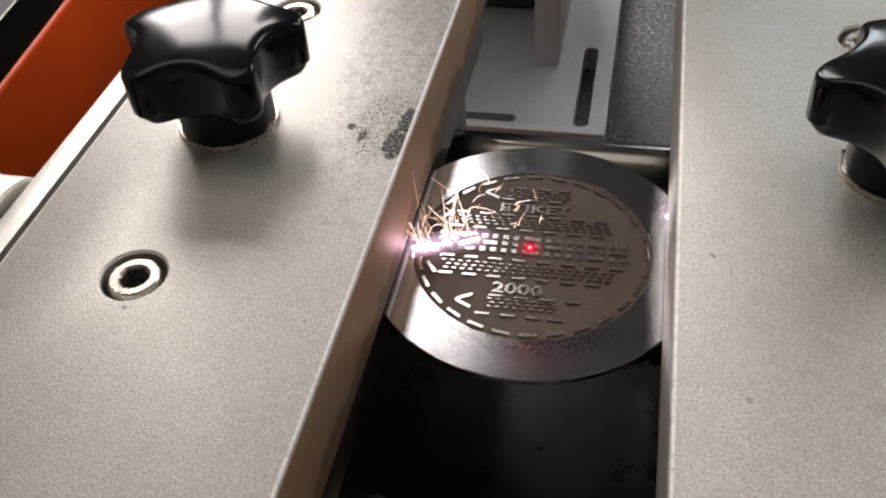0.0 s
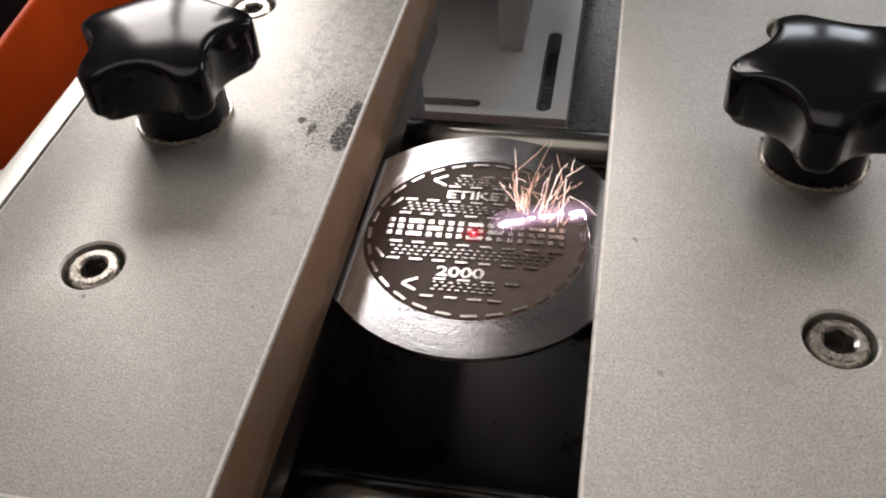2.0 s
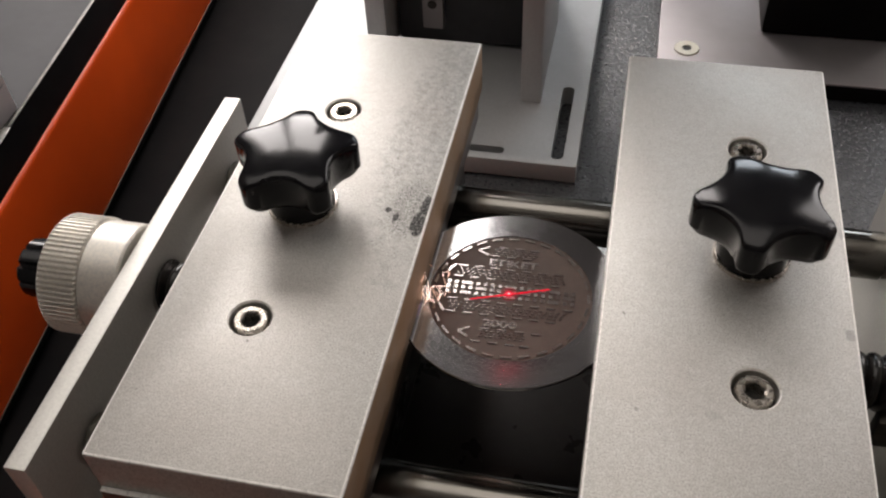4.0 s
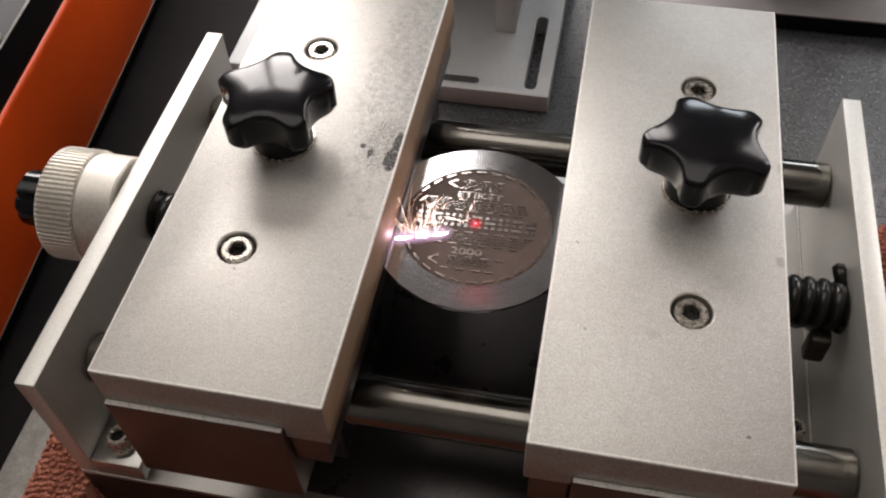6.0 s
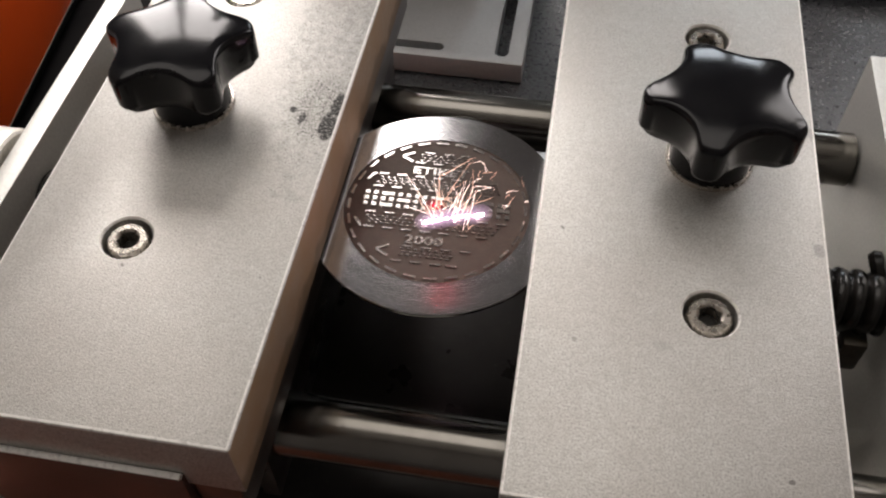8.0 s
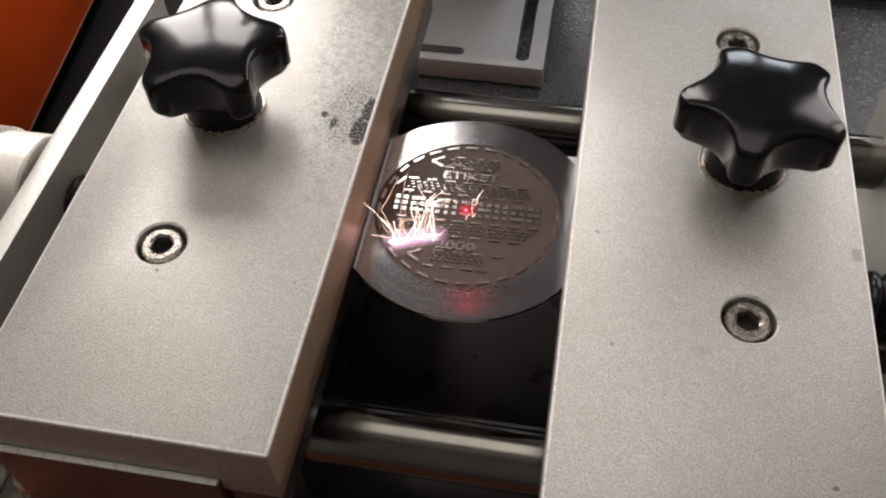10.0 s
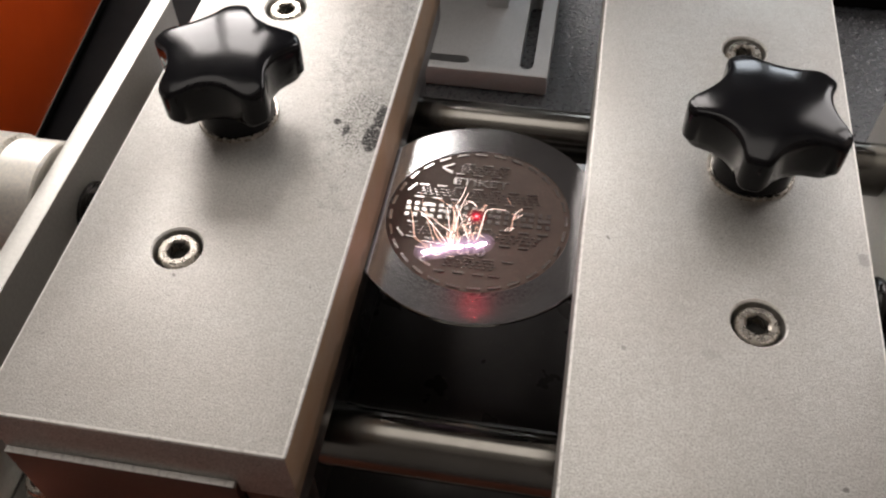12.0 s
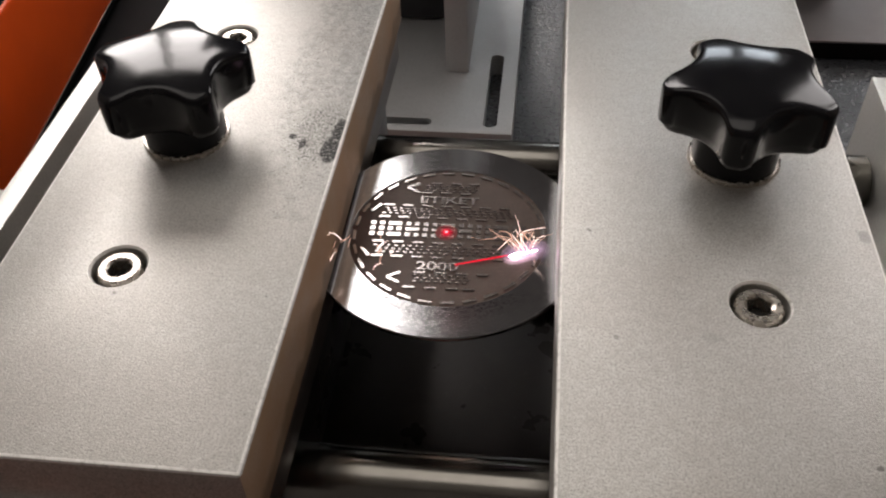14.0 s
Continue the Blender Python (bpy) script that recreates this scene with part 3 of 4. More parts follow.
part("block_body", boxed(0.102, 0.178, 0.307, 0.42, 0.0152, 0.16, bev=0.002), M_BLACK, block)

# ================= folded towel under the vise =================
def towel_height(x, y):
    ex = min(max((x + 0.160) / 0.022, 0), 1) * min(max((0.235 - x) / 0.03, 0), 1)
    ey = min(max((y + 0.23) / 0.03, 0), 1) * min(max((0.100 + 0.012 * math.sin(x * 38) - y) / 0.022, 0), 1)
    e = math.sqrt(max(0.0, 1 - (1 - ex) ** 2)) * math.sqrt(max(0.0, 1 - (1 - ey) ** 2))
    swell = 0.024 * math.exp(-((x - 0.172 - 0.1 * y) / 0.026) ** 2) + 0.009 * noise.noise((x * 22, y * 16, 3))
    inside = abs(x) < 0.126 and abs(y) < 0.082
    fold = 0.0050 * math.sin((x - 0.9 * y) * 150) * min(max((x - 0.135) / 0.01, 0), 1)
    front = min(max((-0.0815 - y) / 0.002, 0), 1) * min(max((x + 0.129) / 0.003, 0), 1) * min(max((0.134 - x) / 0.004, 0), 1)
    if inside:
        return TABLE + 0.008
    return TABLE + 0.001 + (0.008 if x < -0.118 else 0) + e * (0.007 * front + (1 - front) * (0.0295 + max(swell, -0.006) + fold))


towel = thing("towel", "folded reddish-brown terry towel under the vise", "towel")
NX, NY = 132, 112
vs, fs = [], []
for j in range(NY + 1):
    for i in range(NX + 1):
        x, y = -0.166 + 0.405 * i / NX, -0.235 + 0.345 * j / NY
        vs.append((x, y, towel_height(x, y) + 0.0006 * noise.noise((x * 420, y * 420, 0))))
for j in range(NY):
    for i in range(NX):
        q = j * (NX + 1) + i
        fs.append((q, q + 1, q + NX + 2, q + NX + 1))
me = bpy.data.meshes.new("cloth")
me.from_pydata(vs, [], fs)
me.polygons.foreach_set("use_smooth", [True] * len(fs))
part("cloth", me, M_TOWEL, towel)
rnd = random.Random(4)
vs, fs = [], []
STEP_X, STEP_Y = 0.0016, 0.0023
for j in range(int(0.315 / STEP_Y)):
    for i in range(int(0.40 / STEP_X)):
        x, y = -0.163 + i * STEP_X + rnd.uniform(-0.0005, 0.0005), -0.205 + j * STEP_Y + 0.0006 * math.sin(i * 0.07) + rnd.uniform(-0.00055, 0.00055)
        if abs(x) < 0.126 and abs(y) < 0.080 or rnd.random() < 0.05:
            continue
        z = towel_height(x, y)
        if z < TABLE + (0.012 if x < -0.118 else 0.004):
            continue
        k = len(vs)
        w, h = rnd.uniform(0.00085, 0.0011), rnd.uniform(0.0014, 0.0024)
        lx, ly, an = rnd.uniform(-0.0005, 0.0005), rnd.uniform(-0.0012, -0.0002), rnd.uniform(0, 6.28)
        for size, rise in ((1.0, -0.0006), (0.95, 0.6)):
            up = rise * h if rise > 0 else rise
            for q in range(5):
                ca, sa = math.cos(an + q * 1.2566), math.sin(an + q * 1.2566)
                lean = max(rise, 0)
                vs.append((x + lean * lx + 0.8 * w * size * ca, y + lean * ly + 1.05 * w * size * sa, z + up))
        vs.append((x + lx, y + ly, z + h))
        for q in range(5):
            r = (q + 1) % 5
            fs += [(k + q, k + r, k + 5 + r, k + 5 + q), (k + 5 + q, k + 5 + r, k + 10)]
me = bpy.data.meshes.new("pile")
me.from_pydata(vs, [], fs)
me.polygons.foreach_set("use_smooth", [True] * len(fs))
tagged(part("pile", me, M_TOWEL, towel), kind="stuff")

# ================= the vise =================
vise = thing("clamping_vise", "silver clamping vise with two sliding plates and guide rods", "vise")
# dark body for the shaded sides, brighter sheet for the lit top
part("base_plate", boxed(-0.129, 0.129, -0.0845, 0.0845, 0.0125, 0.0468, bev=0.0008), M_BASE, vise, "thick base plate, coloured dark for its shaded front")
part("base_top", boxed(-0.129, 0.129, -0.0845, 0.0845, 0.0469, 0.049, bev=0.0006), M_ALU, vise)
part("pan", boxed(-0.052, 0.052, -0.078, 0.078, 0.0492, 0.0505, bev=0.0003), M_PAN, vise, "black base pan sprinkled with dust")
for s in (-1, 1):
    x0, x1 = sorted((s * 0.1222, s * 0.129))
    ep = part("end_plate", boxed(x0, x1, -0.084, 0.084, 0.0492, 0.109, bev=0.0006), M_END, vise)
    if s > 0:
        continue
    for y0, y1, ys in ((-0.084, -0.0605, -0.0765), (0.0605, 0.084, 0.0765)):
        ft = part("foot", boxed(-0.1220, -0.1040, y0, y1, 0.0492, 0.0590, bev=0.0006), M_ALU, ep)
        hex_socket_screw("foot_screw", ft, -0.1127, ys, 0.0665, 0.0042, 0.005, 0.0020, washer=0.0052)
for y in (-0.0583, 0.061):
    part("guide_rod", rod_x(-0.1215, 0.1215, y, 0.085, 0.0086, 56), M_STEEL, vise, "polished steel guide rod")
# thin pale strip paints the bright line along the joint
part("joint_glint", boxed(0.1214, 0.1221, -0.0838, 0.0838, 0.0491, 0.0497, bev=0.0002), M_EDGE_GLINT, vise, "pale strip painted as the glint along the joint")
hex_socket_screw("base_screw", vise, 0.1150, -0.0262, 0.0550, 0.0042, 0.005, 0.0020, washer=0.0052)

# lead screw with a real helix
bm = bmesh.new()
NS, NA, PITCH = 560, 20, 0.0047
prev = None
for i in range(NS + 1):
    x = -0.1215 + 0.243 * i / NS
    ring = []
    for k in range(NA):
        an = 2 * math.pi * k / NA
        ph = (x / PITCH + k / NA) % 1.0
        r = 0.0070 + 0.0021 * math.sqrt(max(0.0, 1 - (2 * ph - 1) ** 2))
        ring.append(bm.verts.new((x, r * math.cos(an), 0.0912 + r * math.sin(an))))
    if prev:
        for k in range(NA):
            bm.faces.new((prev[k], prev[(k + 1) % NA], ring[(k + 1) % NA], ring[k]))
    prev = ring
part("lead_screw", bm, M_THREAD, vise, "black oily lead screw", smooth=60)
part("screw_collar", rod_x(-0.1218, -0.1198, 0, 0.0912, 0.0094, 30), M_THREAD, vise, "greasy black collar")
part("spring_end", lathe([(0.0024, -0.0012), (0.0036, -0.0018), (0.0044, 0.0), (0.0036, 0.0018), (0.0024, 0.0012), (0.0024, -0.0012)], 24, m=Matrix.Translation((0.1198, 0.0085, 0.0975)) @ Matrix.Rotation(radians(60), 4, "Y")), M_THREAD, vise, "black spring coil")
part("stop_block", boxed(0.1130, 0.1200, -0.0105, -0.0045, 0.0720, 0.0850, bev=0.0012), M_BRASS, vise, "small tarnished metal block")

# handwheel
TO_WEST = Matrix.Translation((0, 0, 0.0915)) @ Matrix.Rotation(radians(-90), 4, "Y")
wheel = part("handwheel", lathe([(0.0, 0.1300), (0.0195, 0.1300), (0.0202, 0.1307), (0.0202, 0.1437), (0.0196, 0.1442)], 60, m=TO_WEST), M_ALU_MATT, vise, "silver knurled handwheel")
part("knurled_rim", lathe([(0.0196, 0.1443), (0.0207, 0.1448), (0.0207, 0.1578), (0.0198, 0.1588), (0.0, 0.1588)], 288, m=TO_WEST,
     wob=lambda a, r, h: r + (0.0005 * (1 if int(round(a / (2 * math.pi) * 288)) % 4 in (0, 1) else -1) if r > 0.0203 else 0)), M_ALU_MATT, wheel, smooth=20)
part("wheel_hub", lathe([(0.0105, 0.1589), (0.0105, 0.1722), (0.0092, 0.1735), (0.0, 0.1735)], 72, m=TO_WEST,
     wob=lambda a, r, h: r - (0.0012 if int(a / (2 * math.pi) * 72 + 0.5) % 8 in (0, 1) and r > 0.009 else 0)), M_KNOB, wheel, "black ribbed hub")


def star_knob(parent, x, y, turn):
    """Five-lobed black star grip on its turned hub."""
    R, D, rho, n = 0.0190, 0.0260, 0.0126, 200
    raw = []
    for i in range(n):
        d = abs(((2 * math.pi * i / n) % (2 * math.pi / 5)) - math.pi / 5)   # from the middle of a scallop
        q = rho * rho - (D * math.sin(d)) ** 2
        raw.append(min(R, D * math.cos(d) - math.sqrt(q)) if q > 0 else R)
    for _ in range(7):
        raw = [(raw[i - 1] + 2 * raw[i] + raw[(i + 1) % n]) / 4 for i in range(n)]
    raw = [q * 0.985 for q in raw]

    def lobes(a, r, h):
        """Follows the scalloped outline; the crown is domed over the true radius."""
        if r < 0.0092:
            return r if h < 0.015 else (r * raw[int(round(a / (2 * math.pi) * n)) % n] / R, 0.0238 - 8.5 * (r * raw[int(round(a / (2 * math.pi) * n)) % n] / R) ** 2)
        q = raw[int(round(a / (2 * math.pi) * n)) % n] * r / R
        return (q, h - 8.5 * q * q) if h > 0.015 else q

    kb = part("star_knob", lathe([(0.0, 0.0012), (0.0097, 0.0012), (0.0096, 0.0050), (0.0092, 0.0092)], 60), M_KNOB, parent, "glossy black five-lobed star knob")
    prof = [(0.0091, 0.0093), (0.0152, 0.0095), (0.0172, 0.0101), (0.0180, 0.0111), (0.0185, 0.0126), (0.0189, 0.0151), (0.0190, 0.0222), (0.01892, 0.0229), (0.01866, 0.0234),
            (0.0182, 0.02368), (0.0174, 0.0238), (0.0150, 0.0238), (0.0130, 0.0238), (0.0105, 0.0238), (0.0080, 0.0238), (0.0050, 0.0238), (0.0020, 0.0238), (0.0, 0.0238)]
    part("grip", lathe(prof, n, wob=lobes), M_KNOB, kb, smooth=55)
    part("collar", lathe([(0.0096, 0.0), (0.0103, 0.0), (0.0104, 0.0006), (0.0102, 0.0012), (0.0096, 0.0012)], 60), M_SCREW, kb, "thin bright collar")
    kb.matrix_basis = pose(x, y, TOP, 0, 0, turn)
    return kb


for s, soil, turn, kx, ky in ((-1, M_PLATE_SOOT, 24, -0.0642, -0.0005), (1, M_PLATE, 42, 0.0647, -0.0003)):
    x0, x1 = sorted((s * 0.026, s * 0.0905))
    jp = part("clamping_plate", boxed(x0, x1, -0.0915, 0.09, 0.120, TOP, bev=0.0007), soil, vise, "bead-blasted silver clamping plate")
    bores = []
    for y in (-0.045, 0.045):
        bores.append(lathe([(0, -0.0085), (0.0058, -0.0085), (0.0058, -0.0005), (0.0063, 0.0001), (0.0063, 0.002), (0, 0.002)], 48, m=Matrix.Translation((s * 0.0648, y, TOP))))
    r0, r1 = sorted((s * 0.0388, s * 0.0990))
    bores.append(boxed(r0, r1, -0.10, 0.10, 0.110, 0.1252))
    cut(jp, bores)
    # bevels take the pale colour, which paints their highlight
    jp.data.materials.append(M_EDGE_GLINT)
    for f in jp.data.polygons:
        if max(abs(f.normal.x), abs(f.normal.y), abs(f.normal.z)) < 0.97 and (f.center.z > TOP - 0.001 or (f.center.z < 0.1211 and abs(f.center.x) < 0.027)):
            f.material_index = 1
    for y in (-0.045, 0.045):
        part("bore_floor", lathe([(0.0, 0), (0.0057, 0), (0.0057, 0.0006), (0, 0.0006)], 36, m=Matrix.Translation((s * 0.0648, y, TOP - 0.0084))), M_HOLE, jp)
        hex_socket_screw("plate_screw", jp, s * 0.0648, y, TOP - 0.0004, 0.0049, 0.0060, 0.0024)
    star_knob(jp, kx, ky, turn)
    c0, c1 = sorted((s * 0.0385, s * 0.0900))
    cg = part("carriage", boxed(c0, c1, -0.0930, 0.0916, 0.084, 0.1250, bev=0.0006), M_CARRIAGE, vise, "silver sliding carriage block, coloured dark for its shaded front")
    # pale strip paints the lit top edge of the carriage
    part("ledge_glint", boxed(c0 + 0.0004, c1 - 0.0004, -0.0931, -0.0916, 0.1251, 0.1257, bev=0.0002), M_EDGE_GLINT, vise, "pale strip painted as the lit upper edge of the carriage")
    # underside coloured black in place of the shade below the carriage
    part("carriage_foot", boxed(c0 + 0.002, c1 - 0.002, -0.070, 0.070, 0.062, 0.0839), M_PAN, vise, "carriage underside, black for the shade beneath it")
    j0, j1 = sorted((s * 0.0276, s * 0.0383))
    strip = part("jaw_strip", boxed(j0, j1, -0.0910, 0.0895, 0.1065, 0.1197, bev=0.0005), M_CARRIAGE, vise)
    cut(strip, [lathe([(0, 0.1171), (COIN_R + 0.0003, 0.1171), (COIN_R + 0.0003, 0.125), (0, 0.125)], 96, m=Matrix.Translation((COIN_X, COIN_Y, 0)))])
    j0, j1 = sorted((s * 0.0335, s * 0.0384))
    # coloured black in place of the shade below the plate
    part("jaw_lower", boxed(j0, j1, -0.0700, 0.0885, 0.0640, 0.1058, bev=0.0005), M_PAN, vise, "lower jaw block, black for the shade beneath the plate")

# ================= the coin =================
coin = thing("engraved_coin", "round bright metal coin with brown engraved field, clamped in the vise", "coin", at=pose(COIN_X, COIN_Y, COIN_Z, 0, 0, TEXT_TURN))
RF, DEEP = 0.0243, 0.00035
part("coin_body", lathe([(0, -0.0013), (COIN_R - 0.0002, -0.0013), (COIN_R, -0.0011), (COIN_R, -0.0002), (COIN_R - 0.0002, 0), (RF + 0.0001, 0), (RF, -0.0001), (RF - 0.0001, -DEEP)], 160), M_COIN, coin, smooth=25)
part("engraved_field", lathe([(RF - 0.0001, -DEEP), (0, -DEEP)], 96), M_ENGRAVED, coin, "matt brown laser-engraved ground")


def bar_mesh(name, w, h, slant=0.0):
    bm = boxed(-w / 2, w / 2, -h / 2, h / 2, -DEEP, 0.0, bev=0.00007, seg=1)
    for v in bm.verts:
        v.co.x += slant * v.co.y
    me = mesh_of(bm, name)
    me.materials.append(M_RAISED)
    return me


def put(name, me, u, v, turn=0.0):
    o = new(name, me)
    o.parent = coin
    o.matrix_basis = pose(u, v, 0, 0, 0, turn)
    return o


DASH = bar_mesh("dash", 0.0034, 0.0008)
for i in range(28):
    an = 2 * math.pi * (i + 0.35) / 28
    put("dash", DASH, 0.0231 * math.cos(an), 0.0231 * math.sin(an), math.degrees(an) + 90)
BAR = bar_mesh("bar", 0.0028, 0.00062, 0.5)
DOT = bar_mesh("dot", 0.00095, 0.00042, 0.9)
STROKE = bar_mesh("stroke", 0.0036, 0.0008)


def half_width(v):
    return math.sqrt(max(0.0, 0.0206 ** 2 - v * v))


def hatch_row(top, low, flip):
    """A row of dashes above and below three rows of small dots, opened by a bent bracket on the outer side."""
    for v, off in ((top, 0.0012 if flip else 0.0), (low, 0.0 if flip else 0.0012)):
        w = half_width(v) - 0.0022
        u = -w + off
        while u < w:
            put("bar", BAR, u, v)
            u += 0.0049
    for k in range(3):
        v = top + (low - top) * (0.28 + 0.22 * k)
        w = half_width(v) - 0.0026
        u = -w + 0.0008 * (k % 2)
        while u < w:
            put("dot", DOT, u, v)
            u += 0.0017
    outer = low if flip else top
    w = half_width(outer)
    put("stroke", STROKE, -w - 0.0009, outer + (0.0012 if flip else -0.0012), -52 if flip else 52)


hatch_row(0.0099, 0.0054, False)
hatch_row(-0.0036, -0.0086, True)
# upper and lower caps of the pattern
for tip, v0, rows in ((-0.0104, 0.0169, ((0.0189, (-0.0046, 0.0006, 0.0052)), (0.0150, (-0.0068, -0.0018, 0.0032)))),
                      (-0.0116, -0.0156, ((-0.0137, (-0.0056, -0.0006, 0.0044, 0.0094)), (-0.0186, (-0.0076, -0.0026, 0.0024, 0.0064))))):
    for a2 in (28, -28):
        put("stroke", STROKE, tip, v0 + 0.0009 * (1 if a2 > 0 else -1), a2)
    for v, us in rows:
        for u in us:
            put("bar", BAR, u, v)
    for k in range(3):
        for i in range(8):
            put("dot", DOT, -0.0066 + 0.0017 * i + 0.0006 * (k % 2), v0 + 0.0010 - 0.0010 * k)
# the large mark across the middle, as plain upright blocks cut by a fine line
POST = bar_mesh("block", 0.0013, 0.0014, 0.0)
WIDE = bar_mesh("block", 0.0035, 0.0013, 0.0)
for g in range(9):
    u = -0.0178 + 0.0044 * g
    for r, v in enumerate((0.0029, 0.0010, -0.0010)):
        if (g % 3, r) in ((1, 0), (1, 2), (2, 1)):
            put("block", WIDE, u, v)
        else:
            for d2 in (-0.0011, 0.0011):
                put("block", POST, u + d2, v)


def word(text, width, height, u, v):
    cu = bpy.data.curves.new("word", "FONT")
    cu.body, cu.size, cu.extrude, cu.align_x, cu.align_y = text, 1.0, 0.02, "CENTER", "CENTER"
    cu.offset = 0.018
    tmp = new("word", cu)
    bpy.context.view_layer.update()
    me = bpy.data.meshes.new_from_object(tmp.evaluated_get(bpy.context.evaluated_depsgraph_get()))
    bpy.data.objects.remove(tmp)
    co = np.array([w.co for w in me.vertices])
    lo, hi = co.min(0), co.max(0)
    for w in me.vertices:
        w.co = Vector((((w.co.x - lo[0]) / (hi[0] - lo[0]) - 0.5) * width, ((w.co.y - lo[1]) / (hi[1] - lo[1]) - 0.5) * height, (w.co.z - hi[2]) / (hi[2] - lo[2]) * DEEP))
    me.materials.clear()
    me.materials.append(M_RAISED)
    put("lettering", me, u, v)


word("ETIKET", 0.0150, 0.0026, -0.0006, 0.0123)
word("2000", 0.0100, 0.0028, -0.0016, -0.0115)

# ================= laser light on the coin =================
point = thing("pointer_dot", "red glowing laser pointer dot on the coin", "laser light", at=pose(COIN_X - 0.0004, COIN_Y + 0.0002, COIN_Z + 0.0001))
part("core", lathe([(0.00036, 0.0001), (0.0003, 0.00025), (0, 0.0003)], 20), G_RED_HOT, point)
part("halo", lathe([(0.00075, 0), (0.0006, 0.00005), (0.0, 0.00009)], 24), G_RED, point)
# two thin glowing discs stand in for the light spreading round the dot
part("glow_disc", lathe([(0.0015, 0), (0.0, 0.00004)], 28), G_RED_SOFT, point)
part("glow_disc", lathe([(0.0027, -0.00002), (0.0, 0.00001)], 32), G_RED_FAINT, point)


def scan_pose(s, t, dz=0.0, turn=0.0):
    """A place s metres along the scan line that is being engraved at t."""
    n = 0.0046 - 0.00113 * t
    th = radians(SCAN_TURN)
    return pose(COIN_X + s * math.cos(th) - n * math.sin(th), COIN_Y + s * math.sin(th) + n * math.cos(th), COIN_Z + dz, 0, 0, SCAN_TURN + turn)


BEADS = 6
def laser_flare(size):
    """A white-hot streak inside thin violet shells that imitate its bloom."""
    def ball(sx, sy):
        bm = bmesh.new()
        bmesh.ops.create_uvsphere(bm, u_segments=20, v_segments=10, radius=1.0)
        bmesh.ops.scale(bm, vec=(sx, sy, sy), verts=bm.verts[:])
        return bm
    ob = part("laser_flare", ball(0.0017 * size, 0.00032 * size), G_SPOT, smooth=60)
    for sx, sy in ((0.0021, 0.0007), (0.0025, 0.0012), (0.0030, 0.0018), (0.0038, 0.0027)):
        part("bloom_shell", ball(sx, sy), G_BLOOM, ob, "thin violet shell imitating the flare's bloom", smooth=60)
    return tagged(ob, "white-violet glowing flare where the laser strikes", "laser light", group="laser flares")


beads = [laser_flare(k) for k in (1.0, 0.7, 0.45, 0.85, 0.5, 0.95)]
SEGS = 5
seg = part("red_scan_line", boxed(-0.0045, 0.0045, -0.00014, 0.00014, 0, 0.00012), G_RED)
tagged(seg, "thin red laser line drawn across the coin", "laser light", group="red scan lines")
segs = [seg] + [copy_thing(seg, pose(0, 0, 0.2)) for i in range(SEGS - 1)]


def spark_mesh(rs, x, y, lean_x, lean_y, length, curl, r):
    """One glowing trail: a thin tapering tube along a bent path."""
    pts = []
    p = Vector((x, y, 0.0003))
    d = Vector((lean_x, lean_y, 1)).normalized()
    n = 10
    side = Vector((rs.uniform(-1, 1), rs.uniform(-1, 1), rs.uniform(-0.6, 0.3)))
    turn_at = rs.randrange(4, 12) if curl > 0.1 else 99
    for i in range(n):
        pts.append(p.copy())
        k = i / n
        if i == turn_at:
            d = Vector((d.x + rs.uniform(-1.6, 1.6), d.y + rs.uniform(-1.2, 1.2), d.z + rs.uniform(-1.8, 0.4))).normalized()
        d = (d + side * curl * (0.08 + k * k) + Vector((rs.uniform(-1, 1), rs.uniform(-1, 1), rs.uniform(-1, 1))) * 0.10 * curl).normalized()
        p += d * (length / n)
    bm = bmesh.new()
    prev = None
    for i, q in enumerate(pts):
        w = r * (1.0 - 0.45 * abs(2 * i / (n - 1) - 0.8))
        t = (pts[min(i + 1, n - 1)] - pts[max(i - 1, 0)]).normalized()
        a = t.orthogonal().normalized()
        b = t.cross(a)
        ring = [bm.verts.new(q + (a * math.cos(k * 2.094) + b * math.sin(k * 2.094)) * w) for k in range(3)]
        if prev:
            for k in range(3):
                bm.faces.new((prev[k], prev[(k + 1) % 3], ring[(k + 1) % 3], ring[k]))
        prev = ring
    return bm


def spark_burst(seed, count, spread, lo, hi, curl, width, hot, lift=0.0):
    rs = random.Random(seed)
    b = thing("spark_burst", "fan of thin glowing sparks rising from the coin", "sparks", group="spark bursts")
    for i in range(count):
        x = rs.uniform(-width, width)
        y = rs.uniform(-0.001, 0.001)
        ang = rs.gauss(0, 0.55) * spread + x / max(width, 1e-4) * 0.35
        o = part("spark", spark_mesh(rs, x, y, math.tan(max(-1.25, min(1.25, ang))), rs.uniform(-0.1, 0.9), lo + (hi - lo) * rs.random() ** 1.6, curl * rs.uniform(0.2, 1.4), rs.uniform(0.000032, 0.000065)), G_SPARK_HOT if rs.random() < hot else G_SPARK, b)
        if lift:
            o.location = (rs.uniform(-0.006, 0.006), rs.uniform(-0.003, 0.006), rs.uniform(0.1, 1.0) * lift)
    return b


fan_wide = spark_burst(11, 22, 0.8, 0.004, 0.021, 0.30, 0.0062, 0.4)
fan_second = spark_burst(23, 15, 0.95, 0.004, 0.017, 0.55, 0.0045, 0.5)
fan_small = spark_burst(37, 20, 0.9, 0.004, 0.0150, 0.35, 0.0024, 0.5)
strays = spark_burst(51, 12, 1.3, 0.002, 0.0065, 1.6, 0.003, 0.3, lift=0.012)

